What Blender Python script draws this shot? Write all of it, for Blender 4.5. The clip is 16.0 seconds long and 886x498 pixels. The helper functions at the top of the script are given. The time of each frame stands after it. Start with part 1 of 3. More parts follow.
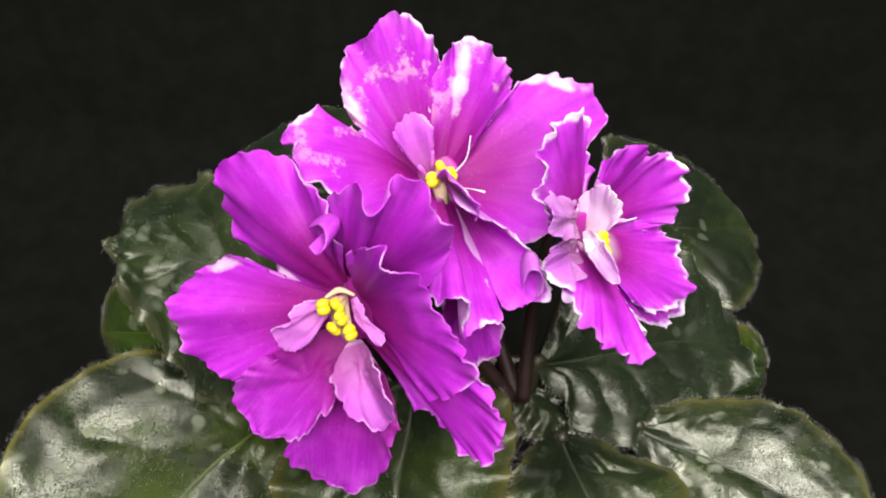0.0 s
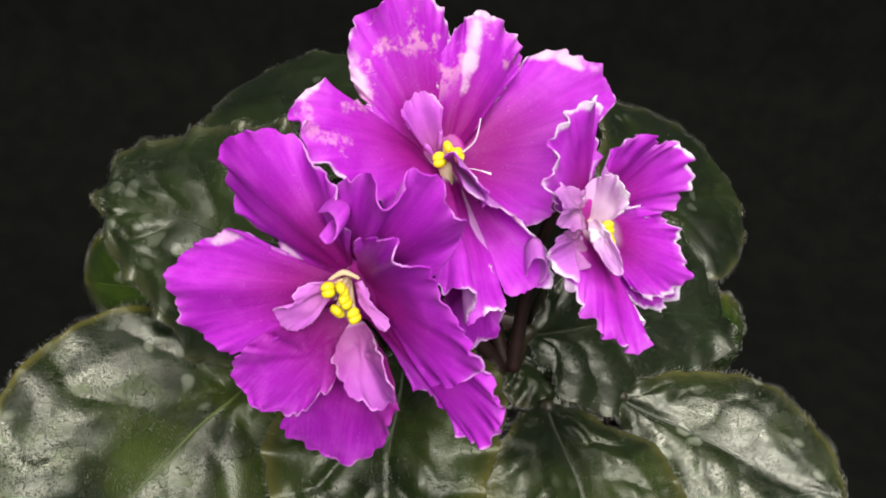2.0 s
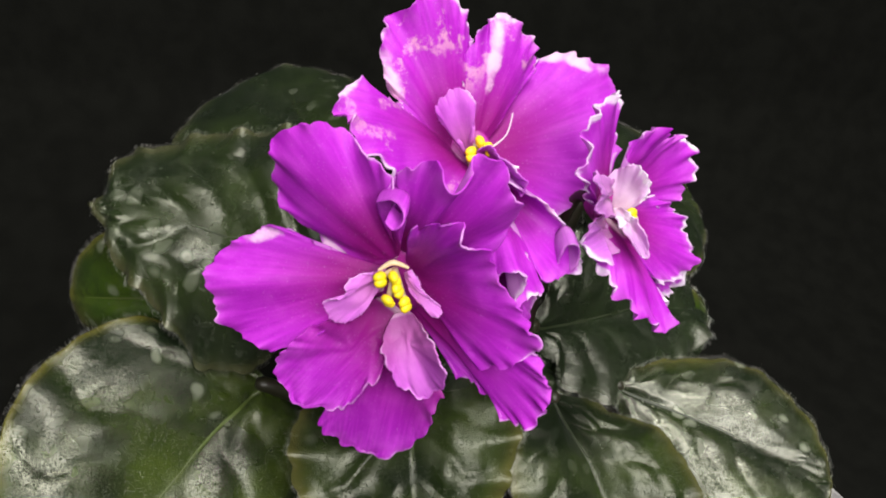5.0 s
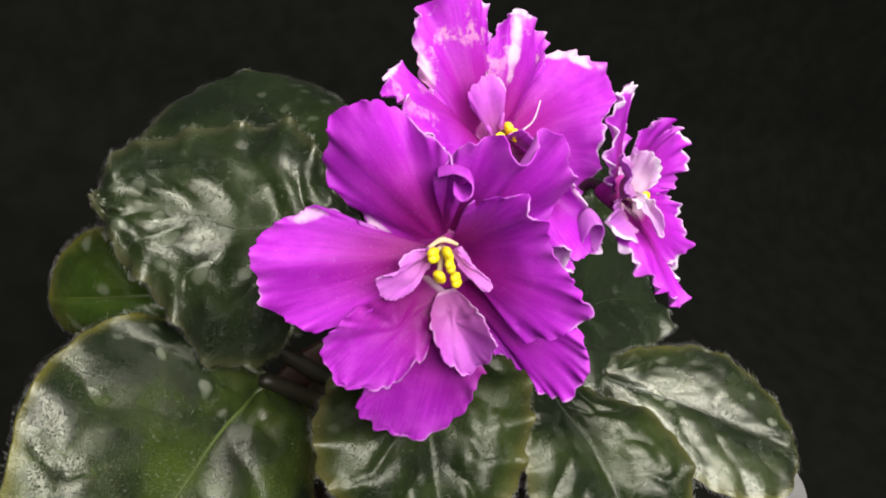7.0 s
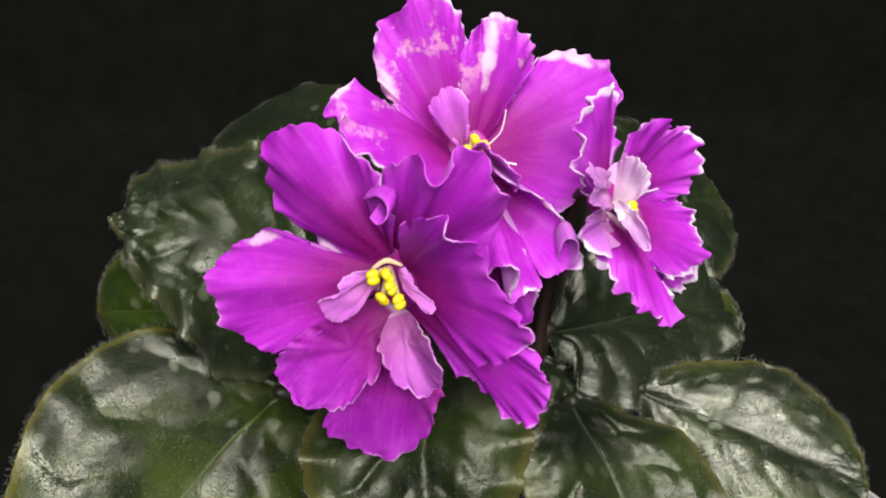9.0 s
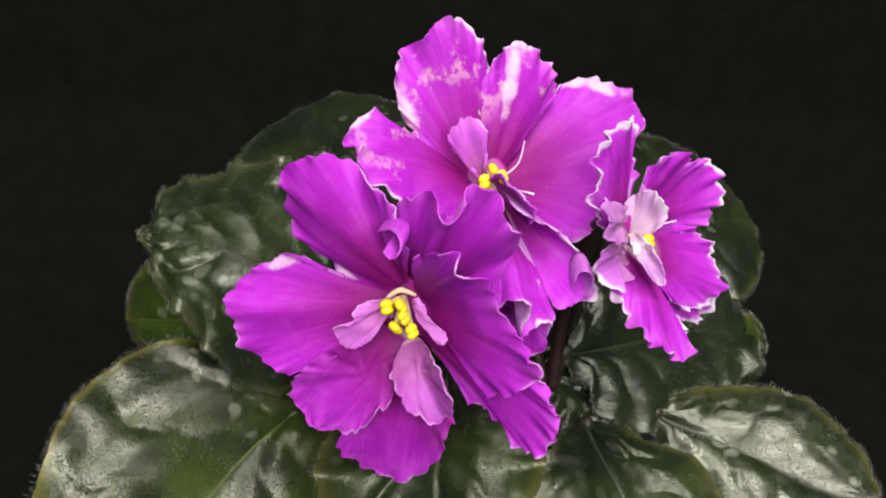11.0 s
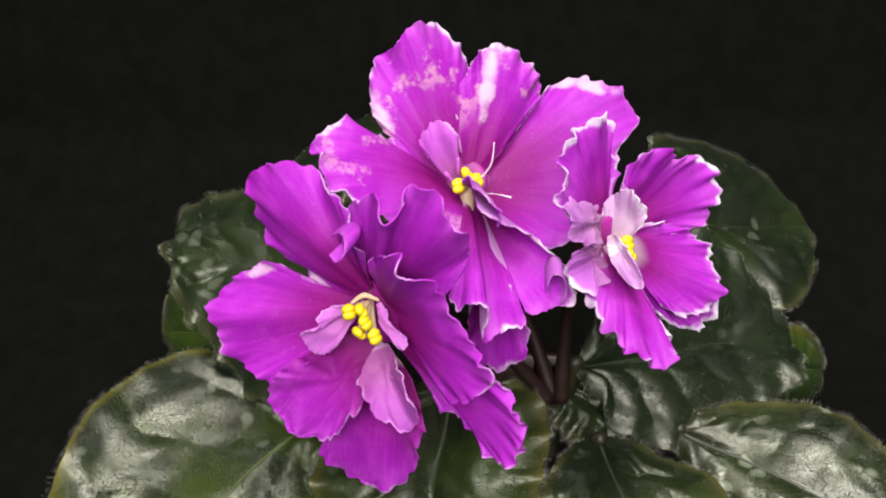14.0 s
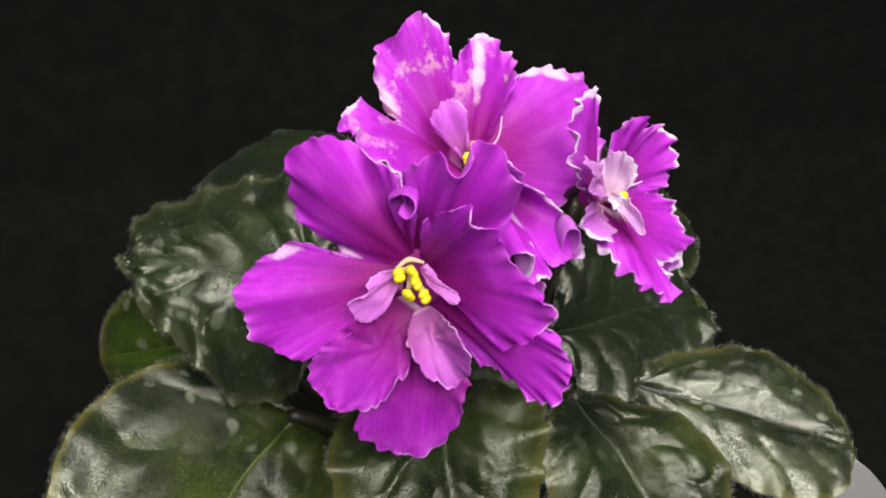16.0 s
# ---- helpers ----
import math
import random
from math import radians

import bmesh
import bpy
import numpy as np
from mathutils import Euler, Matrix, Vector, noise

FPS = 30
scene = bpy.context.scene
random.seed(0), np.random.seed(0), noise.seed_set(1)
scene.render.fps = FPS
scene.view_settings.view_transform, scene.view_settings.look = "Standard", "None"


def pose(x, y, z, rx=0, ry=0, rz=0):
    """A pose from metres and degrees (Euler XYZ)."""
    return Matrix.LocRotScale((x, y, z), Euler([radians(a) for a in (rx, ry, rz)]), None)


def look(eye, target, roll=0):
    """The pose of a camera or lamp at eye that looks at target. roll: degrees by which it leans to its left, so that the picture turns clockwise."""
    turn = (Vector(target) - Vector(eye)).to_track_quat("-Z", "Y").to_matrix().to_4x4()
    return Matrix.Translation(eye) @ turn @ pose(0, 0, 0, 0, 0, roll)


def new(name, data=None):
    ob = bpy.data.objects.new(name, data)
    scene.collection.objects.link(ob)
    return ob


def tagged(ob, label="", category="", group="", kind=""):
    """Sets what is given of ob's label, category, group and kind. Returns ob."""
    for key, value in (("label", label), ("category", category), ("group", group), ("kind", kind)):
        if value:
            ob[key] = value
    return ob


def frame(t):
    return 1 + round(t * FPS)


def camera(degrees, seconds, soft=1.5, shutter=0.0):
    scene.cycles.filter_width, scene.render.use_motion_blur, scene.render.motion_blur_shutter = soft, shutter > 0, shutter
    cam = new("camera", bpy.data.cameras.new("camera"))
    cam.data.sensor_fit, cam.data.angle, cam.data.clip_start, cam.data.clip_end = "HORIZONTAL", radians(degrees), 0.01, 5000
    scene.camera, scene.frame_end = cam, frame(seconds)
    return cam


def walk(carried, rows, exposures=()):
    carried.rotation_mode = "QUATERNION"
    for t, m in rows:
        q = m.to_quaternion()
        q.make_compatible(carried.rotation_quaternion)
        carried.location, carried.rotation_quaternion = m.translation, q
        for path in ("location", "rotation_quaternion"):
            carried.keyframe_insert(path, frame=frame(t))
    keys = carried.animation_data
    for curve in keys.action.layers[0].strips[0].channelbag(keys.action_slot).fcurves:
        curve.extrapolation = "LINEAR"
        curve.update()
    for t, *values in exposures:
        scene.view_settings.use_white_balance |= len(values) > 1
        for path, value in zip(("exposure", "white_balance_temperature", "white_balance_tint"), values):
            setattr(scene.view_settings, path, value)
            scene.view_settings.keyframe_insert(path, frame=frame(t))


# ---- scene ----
cam = camera(52.6, 16.0, soft=1.95)
METRES, EYE, TILT, LEAN, TURN = 0.42, 0.33, -38.0, 0.0, 0.0
ROWS = [
    (0.0, 0.0, 0.0, 0.0, 0.0, 0.0, -0.0),
    (0.5, -0.003, 0.0103, -0.0041, -0.59, -0.03, -0.57),
    (1.0, -0.0194, 0.0062, 0.0429, -0.01, -5.0, -2.16),
    (1.5, -0.0201, 0.0026, 0.0342, -1.59, -5.31, -2.36),
    (2.0, -0.0224, 0.0045, 0.0333, -2.59, -5.7, -2.41),
    (2.5, -0.0237, 0.0027, 0.0396, -2.92, -5.63, -2.48),
    (3.0, -0.0097, -0.0202, 0.0377, -1.84, -4.27, -1.39),
    (3.5, 0.0031, -0.0187, 0.0248, -0.43, -2.91, -0.33),
    (4.0, -0.0008, -0.0204, 0.0248, -0.83, -2.97, -0.11),
    (4.5, -0.0503, -0.0097, 0.0245, -5.67, -4.12, -0.43),
    (5.0, -0.0998, -0.0018, 0.0108, -10.7, -3.17, -1.17),
    (7.5, -0.1968, 0.0113, -0.0217, -21.14, -0.17, -0.31),
    (8.0, -0.1689, 0.0082, -0.0029, -18.25, -1.44, -0.54),
    (8.5, -0.0752, -0.0065, -0.0077, -8.49, -1.03, 1.71),
    (11.0, -0.0533, -0.0127, 0.0178, -3.62, -2.34, -0.72),
    (11.5, -0.0445, -0.0119, 0.0176, -3.01, -2.26, -0.23),
    (12.0, 0.0486, -0.0177, -0.0181, 4.06, 0.77, 4.99),
    (12.5, 0.0597, -0.0105, -0.0079, 7.62, 0.82, 1.74),
    (13.0, 0.0543, -0.0108, -0.0079, 7.78, 1.19, 0.65),
    (13.5, 0.0337, -0.0106, 0.0064, 6.33, -0.13, -0.08),
    (14.0, 0.032, -0.0059, 0.0064, 5.9, -0.51, 0.42),
    (14.5, -0.0023, -0.0113, 0.0098, 2.5, -0.5, -0.12),
    (15.0, -0.0924, 0.0014, 0.0384, -5.33, -3.46, -3.03),
    (15.5, -0.1613, 0.0084, 0.0365, -14.41, -3.74, -1.0),
    (16.0, -0.1154, -0.0284, -0.0404, -11.07, 3.4, 5.69),
]
EXPOSURES = [(0.0, 0.32), (0.5, 0.20), (1.0, -0.25), (1.5, -0.05), (2.0, 0.0), (3.0, -0.08), (4.5, 0.02), (6.0, 0.15), (7.5, 0.22), (8.5, 0.10), (11.0, -0.03), (14.0, -0.03), (15.0, 0.0), (16.0, 0.03)]
walk(cam, [(t, pose(0, 0, EYE, TILT, LEAN, TURN) @ pose(METRES * x, METRES * y, METRES * z, 90 + pitch, roll, yaw)) for t, x, y, z, yaw, pitch, roll in ROWS], EXPOSURES)


# ---- light ----
world = bpy.data.worlds.new("world")
scene.world = world
world.use_nodes = True
world.node_tree.nodes["Background"].inputs[0].default_value = (0.9, 0.95, 1.0, 1)
world.node_tree.nodes["Background"].inputs[1].default_value = 0.03


def area_lamp(name, eye, target, sx, sy, watts, colour):
    data = bpy.data.lights.new(name, "AREA")
    data.shape, data.size, data.size_y = "RECTANGLE", sx, sy
    data.energy, data.color = watts, colour
    ob = new(name, data)
    ob.matrix_world = look(eye, target)
    return ob


area_lamp("ceiling_lamp", (0.05, 0.13, 0.85), (0.0, 0.15, 0.18), 0.32, 0.24, 4.8, (1.0, 0.97, 0.93))
area_lamp("room_lamp", (0.02, -0.32, 0.72), (0.0, 0.15, 0.2), 0.66, 0.34, 8.2, (1.0, 0.97, 0.95))


# ---- materials ----
def material(name):
    m = bpy.data.materials.new(name)
    m.use_nodes = True
    nt = m.node_tree
    return m, nt, nt.nodes["Principled BSDF"]


class Graph:
    """Short hand for node graphs."""

    def __init__(self, nt):
        self.nt = nt

    def node(self, kind, **sets):
        n = self.nt.nodes.new(kind)
        for k, v in sets.items():
            if k == "operation":
                n.operation = v
            elif k == "blend":
                n.blend_type = v
            elif k == "attr":
                n.attribute_name = v
            elif k == "feature":
                n.feature = v
        return n

    def put(self, socket, value):
        if isinstance(value, bpy.types.NodeSocket):
            self.nt.links.new(value, socket)
        else:
            socket.default_value = value

    def calc(self, op, a, b=0.0):
        n = self.node("ShaderNodeMath", operation=op)
        self.put(n.inputs[0], a)
        self.put(n.inputs[1], b)
        return n.outputs[0]

    def ramp(self, x, lo, hi, a=0.0, b=1.0):
        n = self.node("ShaderNodeMapRange")
        n.interpolation_type = "SMOOTHSTEP"
        for i, v in enumerate((x, lo, hi, a, b)):
            self.put(n.inputs[i], v)
        return n.outputs[0]

    def mix(self, f, a, b, blend="MIX"):
        n = self.node("ShaderNodeMixRGB", blend=blend)
        self.put(n.inputs[0], f)
        self.put(n.inputs[1], a)
        self.put(n.inputs[2], b)
        return n.outputs[0]

    def noise(self, vec, scale, detail=3.0, rough=0.55):
        n = self.node("ShaderNodeTexNoise")
        self.put(n.inputs["Vector"], vec)
        self.put(n.inputs["Scale"], scale)
        self.put(n.inputs["Detail"], detail)
        self.put(n.inputs["Roughness"], rough)
        return n.outputs[0]

    def cells(self, vec, scale, feature="F1"):
        n = self.node("ShaderNodeTexVoronoi", feature=feature)
        self.put(n.inputs["Vector"], vec)
        self.put(n.inputs["Scale"], scale)
        return n.outputs["Distance"]

    def stretch(self, vec, sx, sy, sz):
        n = self.node("ShaderNodeMapping")
        self.put(n.inputs["Vector"], vec)
        n.inputs["Scale"].default_value = (sx, sy, sz)
        return n.outputs[0]

    def bump(self, height, strength, distance, under=None):
        n = self.node("ShaderNodeBump")
        n.inputs["Strength"].default_value = strength
        n.inputs["Distance"].default_value = distance
        self.put(n.inputs["Height"], height)
        if under is not None:
            self.put(n.inputs["Normal"], under)
        return n.outputs[0]

    def attribute(self, name):
        return self.node("ShaderNodeAttribute", attr=name).outputs["Fac"]

    def coords(self):
        return self.node("ShaderNodeTexCoord").outputs


CACHE = {}


def petal_material(pale=0.0, splash=0.0, rim=0.5, eye=0.06, blaze=None):
    """Magenta tissue; rim says how white its margin is."""
    key = ("petal", pale, splash, rim, eye, blaze)
    if key in CACHE:
        return CACHE[key]
    m, nt, bsdf = material("petal_tissue")
    g = Graph(nt)
    tc = g.coords()
    along, edge = g.attribute("along"), g.attribute("edge")
    uv, obj = tc["UV"], tc["Object"]
    streak = g.noise(g.stretch(uv, 2.2, 26.0, 1.0), 1.0, 4.0, 0.6)
    cloud = g.noise(obj, 160.0, 3.0)
    grain = g.noise(obj, 2600.0, 2.0)
    base = g.mix(g.ramp(streak, 0.35, 0.7), (0.43, 0.016, 0.52, 1), (0.56, 0.034, 0.64, 1))
    base = g.mix(g.ramp(cloud, 0.4, 0.75, 0.0, 0.5), base, (0.62, 0.062, 0.69, 1))
    throat = g.ramp(along, 0.14, 0.86, 1.0, 0.0)
    base = g.mix(g.calc("MULTIPLY", throat, 0.92), base, (0.26, 0.005, 0.16, 1))
    base = g.mix(g.ramp(along, eye * 0.3, eye, 0.7, 0.0), base, (0.85, 0.62, 0.74, 1))
    if pale:
        base = g.mix(g.calc("MULTIPLY", g.ramp(cloud, 0.2, 0.7, 0.55, 1.0), pale), base, (0.93, 0.38 + 0.42 * max(0.0, rim - 0.5) * 2, 0.90, 1))
    if splash:
        blot = g.ramp(g.noise(obj, 88.0, 6.0, 0.72), 0.53, 0.62)
        blot = g.calc("MULTIPLY", blot, g.ramp(along, 0.45, 0.75))
        base = g.mix(g.calc("MULTIPLY", blot, splash), base, (0.82, 0.46, 0.58, 1))
        if splash >= 0.7:
            split = g.node("ShaderNodeSeparateXYZ")
            g.put(split.inputs[0], uv)
            flank = g.calc("ADD", split.outputs[1], g.ramp(cloud, 0.3, 0.7, -0.05, 0.05))
            flank = g.calc("MULTIPLY", g.ramp(flank, 0.06, 0.14, 1.0, 0.0), g.ramp(along, 0.30, 0.42))
            base = g.mix(g.calc("MULTIPLY", flank, g.ramp(along, 0.68, 0.80, 1.0, 0.0)), base, (0.92, 0.86, 0.90, 1))
    if blaze:
        cu, cv, ru, rv = blaze
        part_uv = g.node("ShaderNodeSeparateXYZ")
        g.put(part_uv.inputs[0], uv)
        du = g.calc("DIVIDE", g.calc("SUBTRACT", part_uv.outputs[0], cu), ru)
        dv = g.calc("DIVIDE", g.calc("SUBTRACT", part_uv.outputs[1], cv), rv)
        far = g.calc("ADD", g.calc("MULTIPLY", du, du), g.calc("MULTIPLY", dv, dv))
        far = g.calc("ADD", far, g.ramp(g.noise(obj, 260.0, 4.0), 0.3, 0.7, -0.5, 0.5))
        base = g.mix(g.ramp(far, 0.0, 1.4, 0.85, 0.0), base, (0.88, 0.64, 0.80, 1))
    patch = g.ramp(g.noise(obj, 75.0 + 20.0 * rim, 2.0), 0.44, 0.62)
    ragged = g.ramp(g.noise(obj, 420.0, 3.0), 0.3, 0.7, -0.14, 0.14)
    reach = g.calc("ADD", g.calc("MULTIPLY", patch, 0.20 + 0.50 * rim), ragged)
    fringe = g.ramp(g.calc("ADD", edge, reach), 0.98, 1.36)
    fringe = g.calc("MULTIPLY", fringe, g.calc("ADD", g.calc("MULTIPLY", patch, 0.85 - 0.35 * rim), 0.10 + 0.40 * rim))
    base = g.mix(g.calc("MULTIPLY", fringe, 0.50 + 0.45 * rim), base, (0.88, 0.42 + 0.38 * rim, 0.90, 1))
    wash = g.calc("MULTIPLY", g.calc("POWER", edge, 0.75), g.ramp(cloud, 0.35, 0.7, 0.0, 0.6))
    base = g.mix(g.calc("MULTIPLY", wash, 0.15 + 0.45 * rim), base, (0.82, 0.34, 0.82, 1))
    base = g.mix(g.ramp(grain, 0.60, 0.80, 0.0, 0.20), base, (0.85, 0.45, 0.88, 1))
    g.put(bsdf.inputs["Base Color"], base)
    bsdf.inputs["Roughness"].default_value = 0.5
    bsdf.inputs["Specular IOR Level"].default_value = 0.22
    b = g.bump(streak, 0.10, 0.0006)
    b = g.bump(g.cells(obj, 2600.0), 0.14, 0.0002, b)
    g.put(bsdf.inputs["Normal"], b)
    thin = nt.nodes.new("ShaderNodeBsdfTranslucent")
    g.put(thin.inputs[0], base)
    blend = nt.nodes.new("ShaderNodeMixShader")
    blend.inputs[0].default_value = 0.35
    nt.links.new(bsdf.outputs[0], blend.inputs[1])
    nt.links.new(thin.outputs[0], blend.inputs[2])
    nt.links.new(blend.outputs[0], nt.nodes["Material Output"].inputs["Surface"])
    CACHE[key] = m
    return m


def leaf_material(young=0, spots=0.5, olive=1.0, gloss=0.66):
    """Dark quilted tissue; olive says how far the margin turns yellow-green."""
    key = ("leaf", young, spots, olive, gloss)
    if key in CACHE:
        return CACHE[key]
    m, nt, bsdf = material("leaf_tissue")
    g = Graph(nt)
    tc = g.coords()
    obj, uv = tc["Object"], tc["UV"]
    edge, vein = g.attribute("edge"), g.attribute("vein")
    cloud = g.noise(obj, 45.0, 4.0)
    dark = (0.014, 0.030, 0.004, 1) if young else (0.0060, 0.0105, 0.0040, 1)
    light = (0.032, 0.060, 0.006, 1) if young else tuple(a + (b - a) * olive for a, b in zip((0.014, 0.023, 0.008), (0.034, 0.052, 0.007))) + (1,)
    base = g.mix(g.ramp(cloud, 0.35, 0.7), dark, light)
    base = g.mix(g.ramp(vein, 0.45, 1.0, 0.0, 0.15 + 0.55 * olive), base, (0.060, 0.085, 0.012, 1))
    margin = tuple(a + (b - a) * olive for a, b in zip((0.030, 0.034, 0.022), (0.100, 0.092, 0.016))) + (1,)
    base = g.mix(g.ramp(g.calc("ADD", edge, g.ramp(cloud, 0.3, 0.7, -0.2, 0.2)), 0.15, 1.0, 0.0, 0.8), base, margin)
    pit = g.cells(obj, 2300.0)
    # pale dots at the pits: hair stubble, plus its sparkle painted into the colour
    base = g.mix(g.ramp(pit, 0.0, 0.24, 0.22, 0.0), base, (0.10, 0.12, 0.06, 1))
    if spots:
        warp = g.noise(obj, 90.0, 2.0)
        n = nt.nodes.new("ShaderNodeVectorMath")
        n.operation = "ADD"
        nt.links.new(obj, n.inputs[0])
        small = nt.nodes.new("ShaderNodeVectorMath")
        small.operation = "SCALE"
        small.inputs["Scale"].default_value = 0.006
        nt.links.new(warp, small.inputs[0])
        nt.links.new(small.outputs[0], n.inputs[1])
        mark = g.ramp(g.cells(n.outputs[0], 135.0), 0.14, 0.31, 1.0, 0.0)
        mark = g.calc("MULTIPLY", mark, g.ramp(g.noise(obj, 28.0, 1.0), 0.5, 0.6))
        base = g.mix(g.calc("MULTIPLY", mark, spots), base, (0.20, 0.22, 0.16, 1))
    g.put(bsdf.inputs["Base Color"], base)
    g.put(bsdf.inputs["Roughness"], g.ramp(g.noise(obj, 120.0, 4.0), 0.3, 0.7, 0.18, 0.29))
    bsdf.inputs["Specular IOR Level"].default_value = gloss
    bsdf.inputs["Specular Tint"].default_value = (1.0, 1.0, 0.86, 1)
    bsdf.inputs["Sheen Weight"].default_value = 0.025
    bsdf.inputs["Sheen Roughness"].default_value = 0.45
    bsdf.inputs["Sheen Tint"].default_value = (0.85, 0.95, 0.85, 1)
    b = g.bump(g.noise(g.stretch(uv, 14.0, 9.0, 1.0), 1.0, 5.0, 0.65), 0.18, 0.0010)
    b = g.bump(g.ramp(pit, 0.02, 0.45), 0.9, 0.00012, b)
    b = g.bump(g.noise(obj, 2200.0, 3.0, 0.7), 0.4, 0.00016, b)
    g.put(bsdf.inputs["Normal"], b)
    CACHE[key] = m
    return m


def plain_material(name, colour, rough=0.5, grain=600.0, vary=0.25, relief=0.0002, metal=0.0, spec=0.5):
    if name in CACHE:
        return CACHE[name]
    m, nt, bsdf = material(name)
    g = Graph(nt)
    obj = g.coords()["Object"]
    a = tuple(c * (1 - vary) for c in colour) + (1,)
    b = tuple(min(1, c * (1 + vary)) for c in colour) + (1,)
    g.put(bsdf.inputs["Base Color"], g.mix(g.ramp(g.noise(obj, grain / 12, 4.0), 0.3, 0.7), a, b))
    bsdf.inputs["Roughness"].default_value = rough
    bsdf.inputs["Metallic"].default_value = metal
    g.put(bsdf.inputs["Normal"], g.bump(g.noise(obj, grain, 3.0), 0.4, relief))
    bsdf.inputs["Specular IOR Level"].default_value = spec
    CACHE[name] = m
    return m


ANTHER = plain_material("pollen_yellow", (0.78, 0.62, 0.01), 0.45, 1500.0, 0.12)
THROAT = plain_material("throat_tissue", (0.26, 0.006, 0.19), 0.5, 1200.0, 0.3)
EYE_TISSUE = plain_material("corolla_eye_tissue", (0.56, 0.42, 0.26), 0.55, 1600.0, 0.35)
HAIR = plain_material("leaf_hair", (0.50, 0.50, 0.44), 0.5, 900.0, 0.1)
STALK = plain_material("stalk_tissue", (0.024, 0.010, 0.008), 0.5, 900.0, 0.35)
PETIOLE = plain_material("petiole_tissue", (0.022, 0.020, 0.010), 0.45, 900.0, 0.3)
RIB = plain_material("midrib_tissue", (0.05, 0.072, 0.012), 0.42, 900.0, 0.25)
DARK_RIB = plain_material("dark_midrib_tissue", (0.016, 0.022, 0.008), 0.45, 900.0, 0.25)
STIGMA = plain_material("pistil_tissue", (0.78, 0.62, 0.78), 0.4, 900.0, 0.1)
SOIL = plain_material("peat_soil", (0.010, 0.007, 0.005), 1.0, 500.0, 0.5, 0.002, 0.0, 0.1)
POT = plain_material("brown_pot_plastic", (0.035, 0.018, 0.012), 0.45, 200.0, 0.05)
PAPER = plain_material("white_card_plastic", (0.42, 0.41, 0.40), 0.35, 160.0, 0.05)
CLOTH = plain_material("black_cloth", (0.0062, 0.0064, 0.0053), 1.0, 900.0, 0.15, 0.0004, 0.0, 0.05)
WALL = plain_material("room_paint", (0.25, 0.24, 0.23), 0.8, 60.0, 0.05)


# ---- builders ----
def smoothstep(x):
    x = max(0.0, min(1.0, x))
    return x * x * (3 - 2 * x)


def finish(name, bm, mat, parent=None, label="", smooth=True):
    """Links a bmesh as one mesh object under its parent."""
    me = bpy.data.meshes.new(name)
    bm.to_mesh(me)
    bm.free()
    me.materials.append(mat)
    if smooth:
        me.polygons.foreach_set("use_smooth", [True] * len(me.polygons))
    ob = new(name, me)
    if parent is not None:
        ob.parent = parent
        ob.matrix_parent_inverse = parent.matrix_world.inverted()
    if label:
        ob["label"] = label
    return ob


part = finish


def tube(points, radii, sides=10):
    """A round tapering stalk along a smooth line through points."""
    pts = [Vector(p) for p in points]
    line, rad = [], []
    for i in range(len(pts) - 1):
        p0, p1, p2, p3 = pts[max(i - 1, 0)], pts[i], pts[i + 1], pts[min(i + 2, len(pts) - 1)]
        for k in range(8):
            t = k / 8
            line.append(0.5 * (2 * p1 + (p2 - p0) * t + (2 * p0 - 5 * p1 + 4 * p2 - p3) * t * t + (3 * p1 - p0 - 3 * p2 + p3) * t ** 3))
            rad.append(radii[i] * (1 - t) + radii[i + 1] * t)
    line.append(pts[-1])
    rad.append(radii[-1])
    bm = bmesh.new()
    rings = []
    side = None
    for i, p in enumerate(line):
        d = (line[min(i + 1, len(line) - 1)] - line[max(i - 1, 0)]).normalized()
        side = d.orthogonal().normalized() if side is None else (side - d * side.dot(d)).normalized()
        up = d.cross(side)
        rings.append([bm.verts.new(p + (side * math.cos(a) + up * math.sin(a)) * rad[i]) for a in (2 * math.pi * k / sides for k in range(sides))])
    for a, b in zip(rings, rings[1:]):
        for k in range(sides):
            bm.faces.new((a[k], a[(k + 1) % sides], b[(k + 1) % sides], b[k]))
    bm.faces.new(rings[0][::-1])
    bm.faces.new(rings[-1])
    return bm


def profile(u, um, w0, e, p):
    if u <= um:
        if w0 > 0.45:
            w0 *= math.sqrt(min(1.0, u / 0.22))
        return w0 + (1 - w0) * math.sin(0.5 * math.pi * u / um) ** e
    return max(0.0, 1 - ((u - um) / (1 - um)) ** p) ** (1 / 2.1)


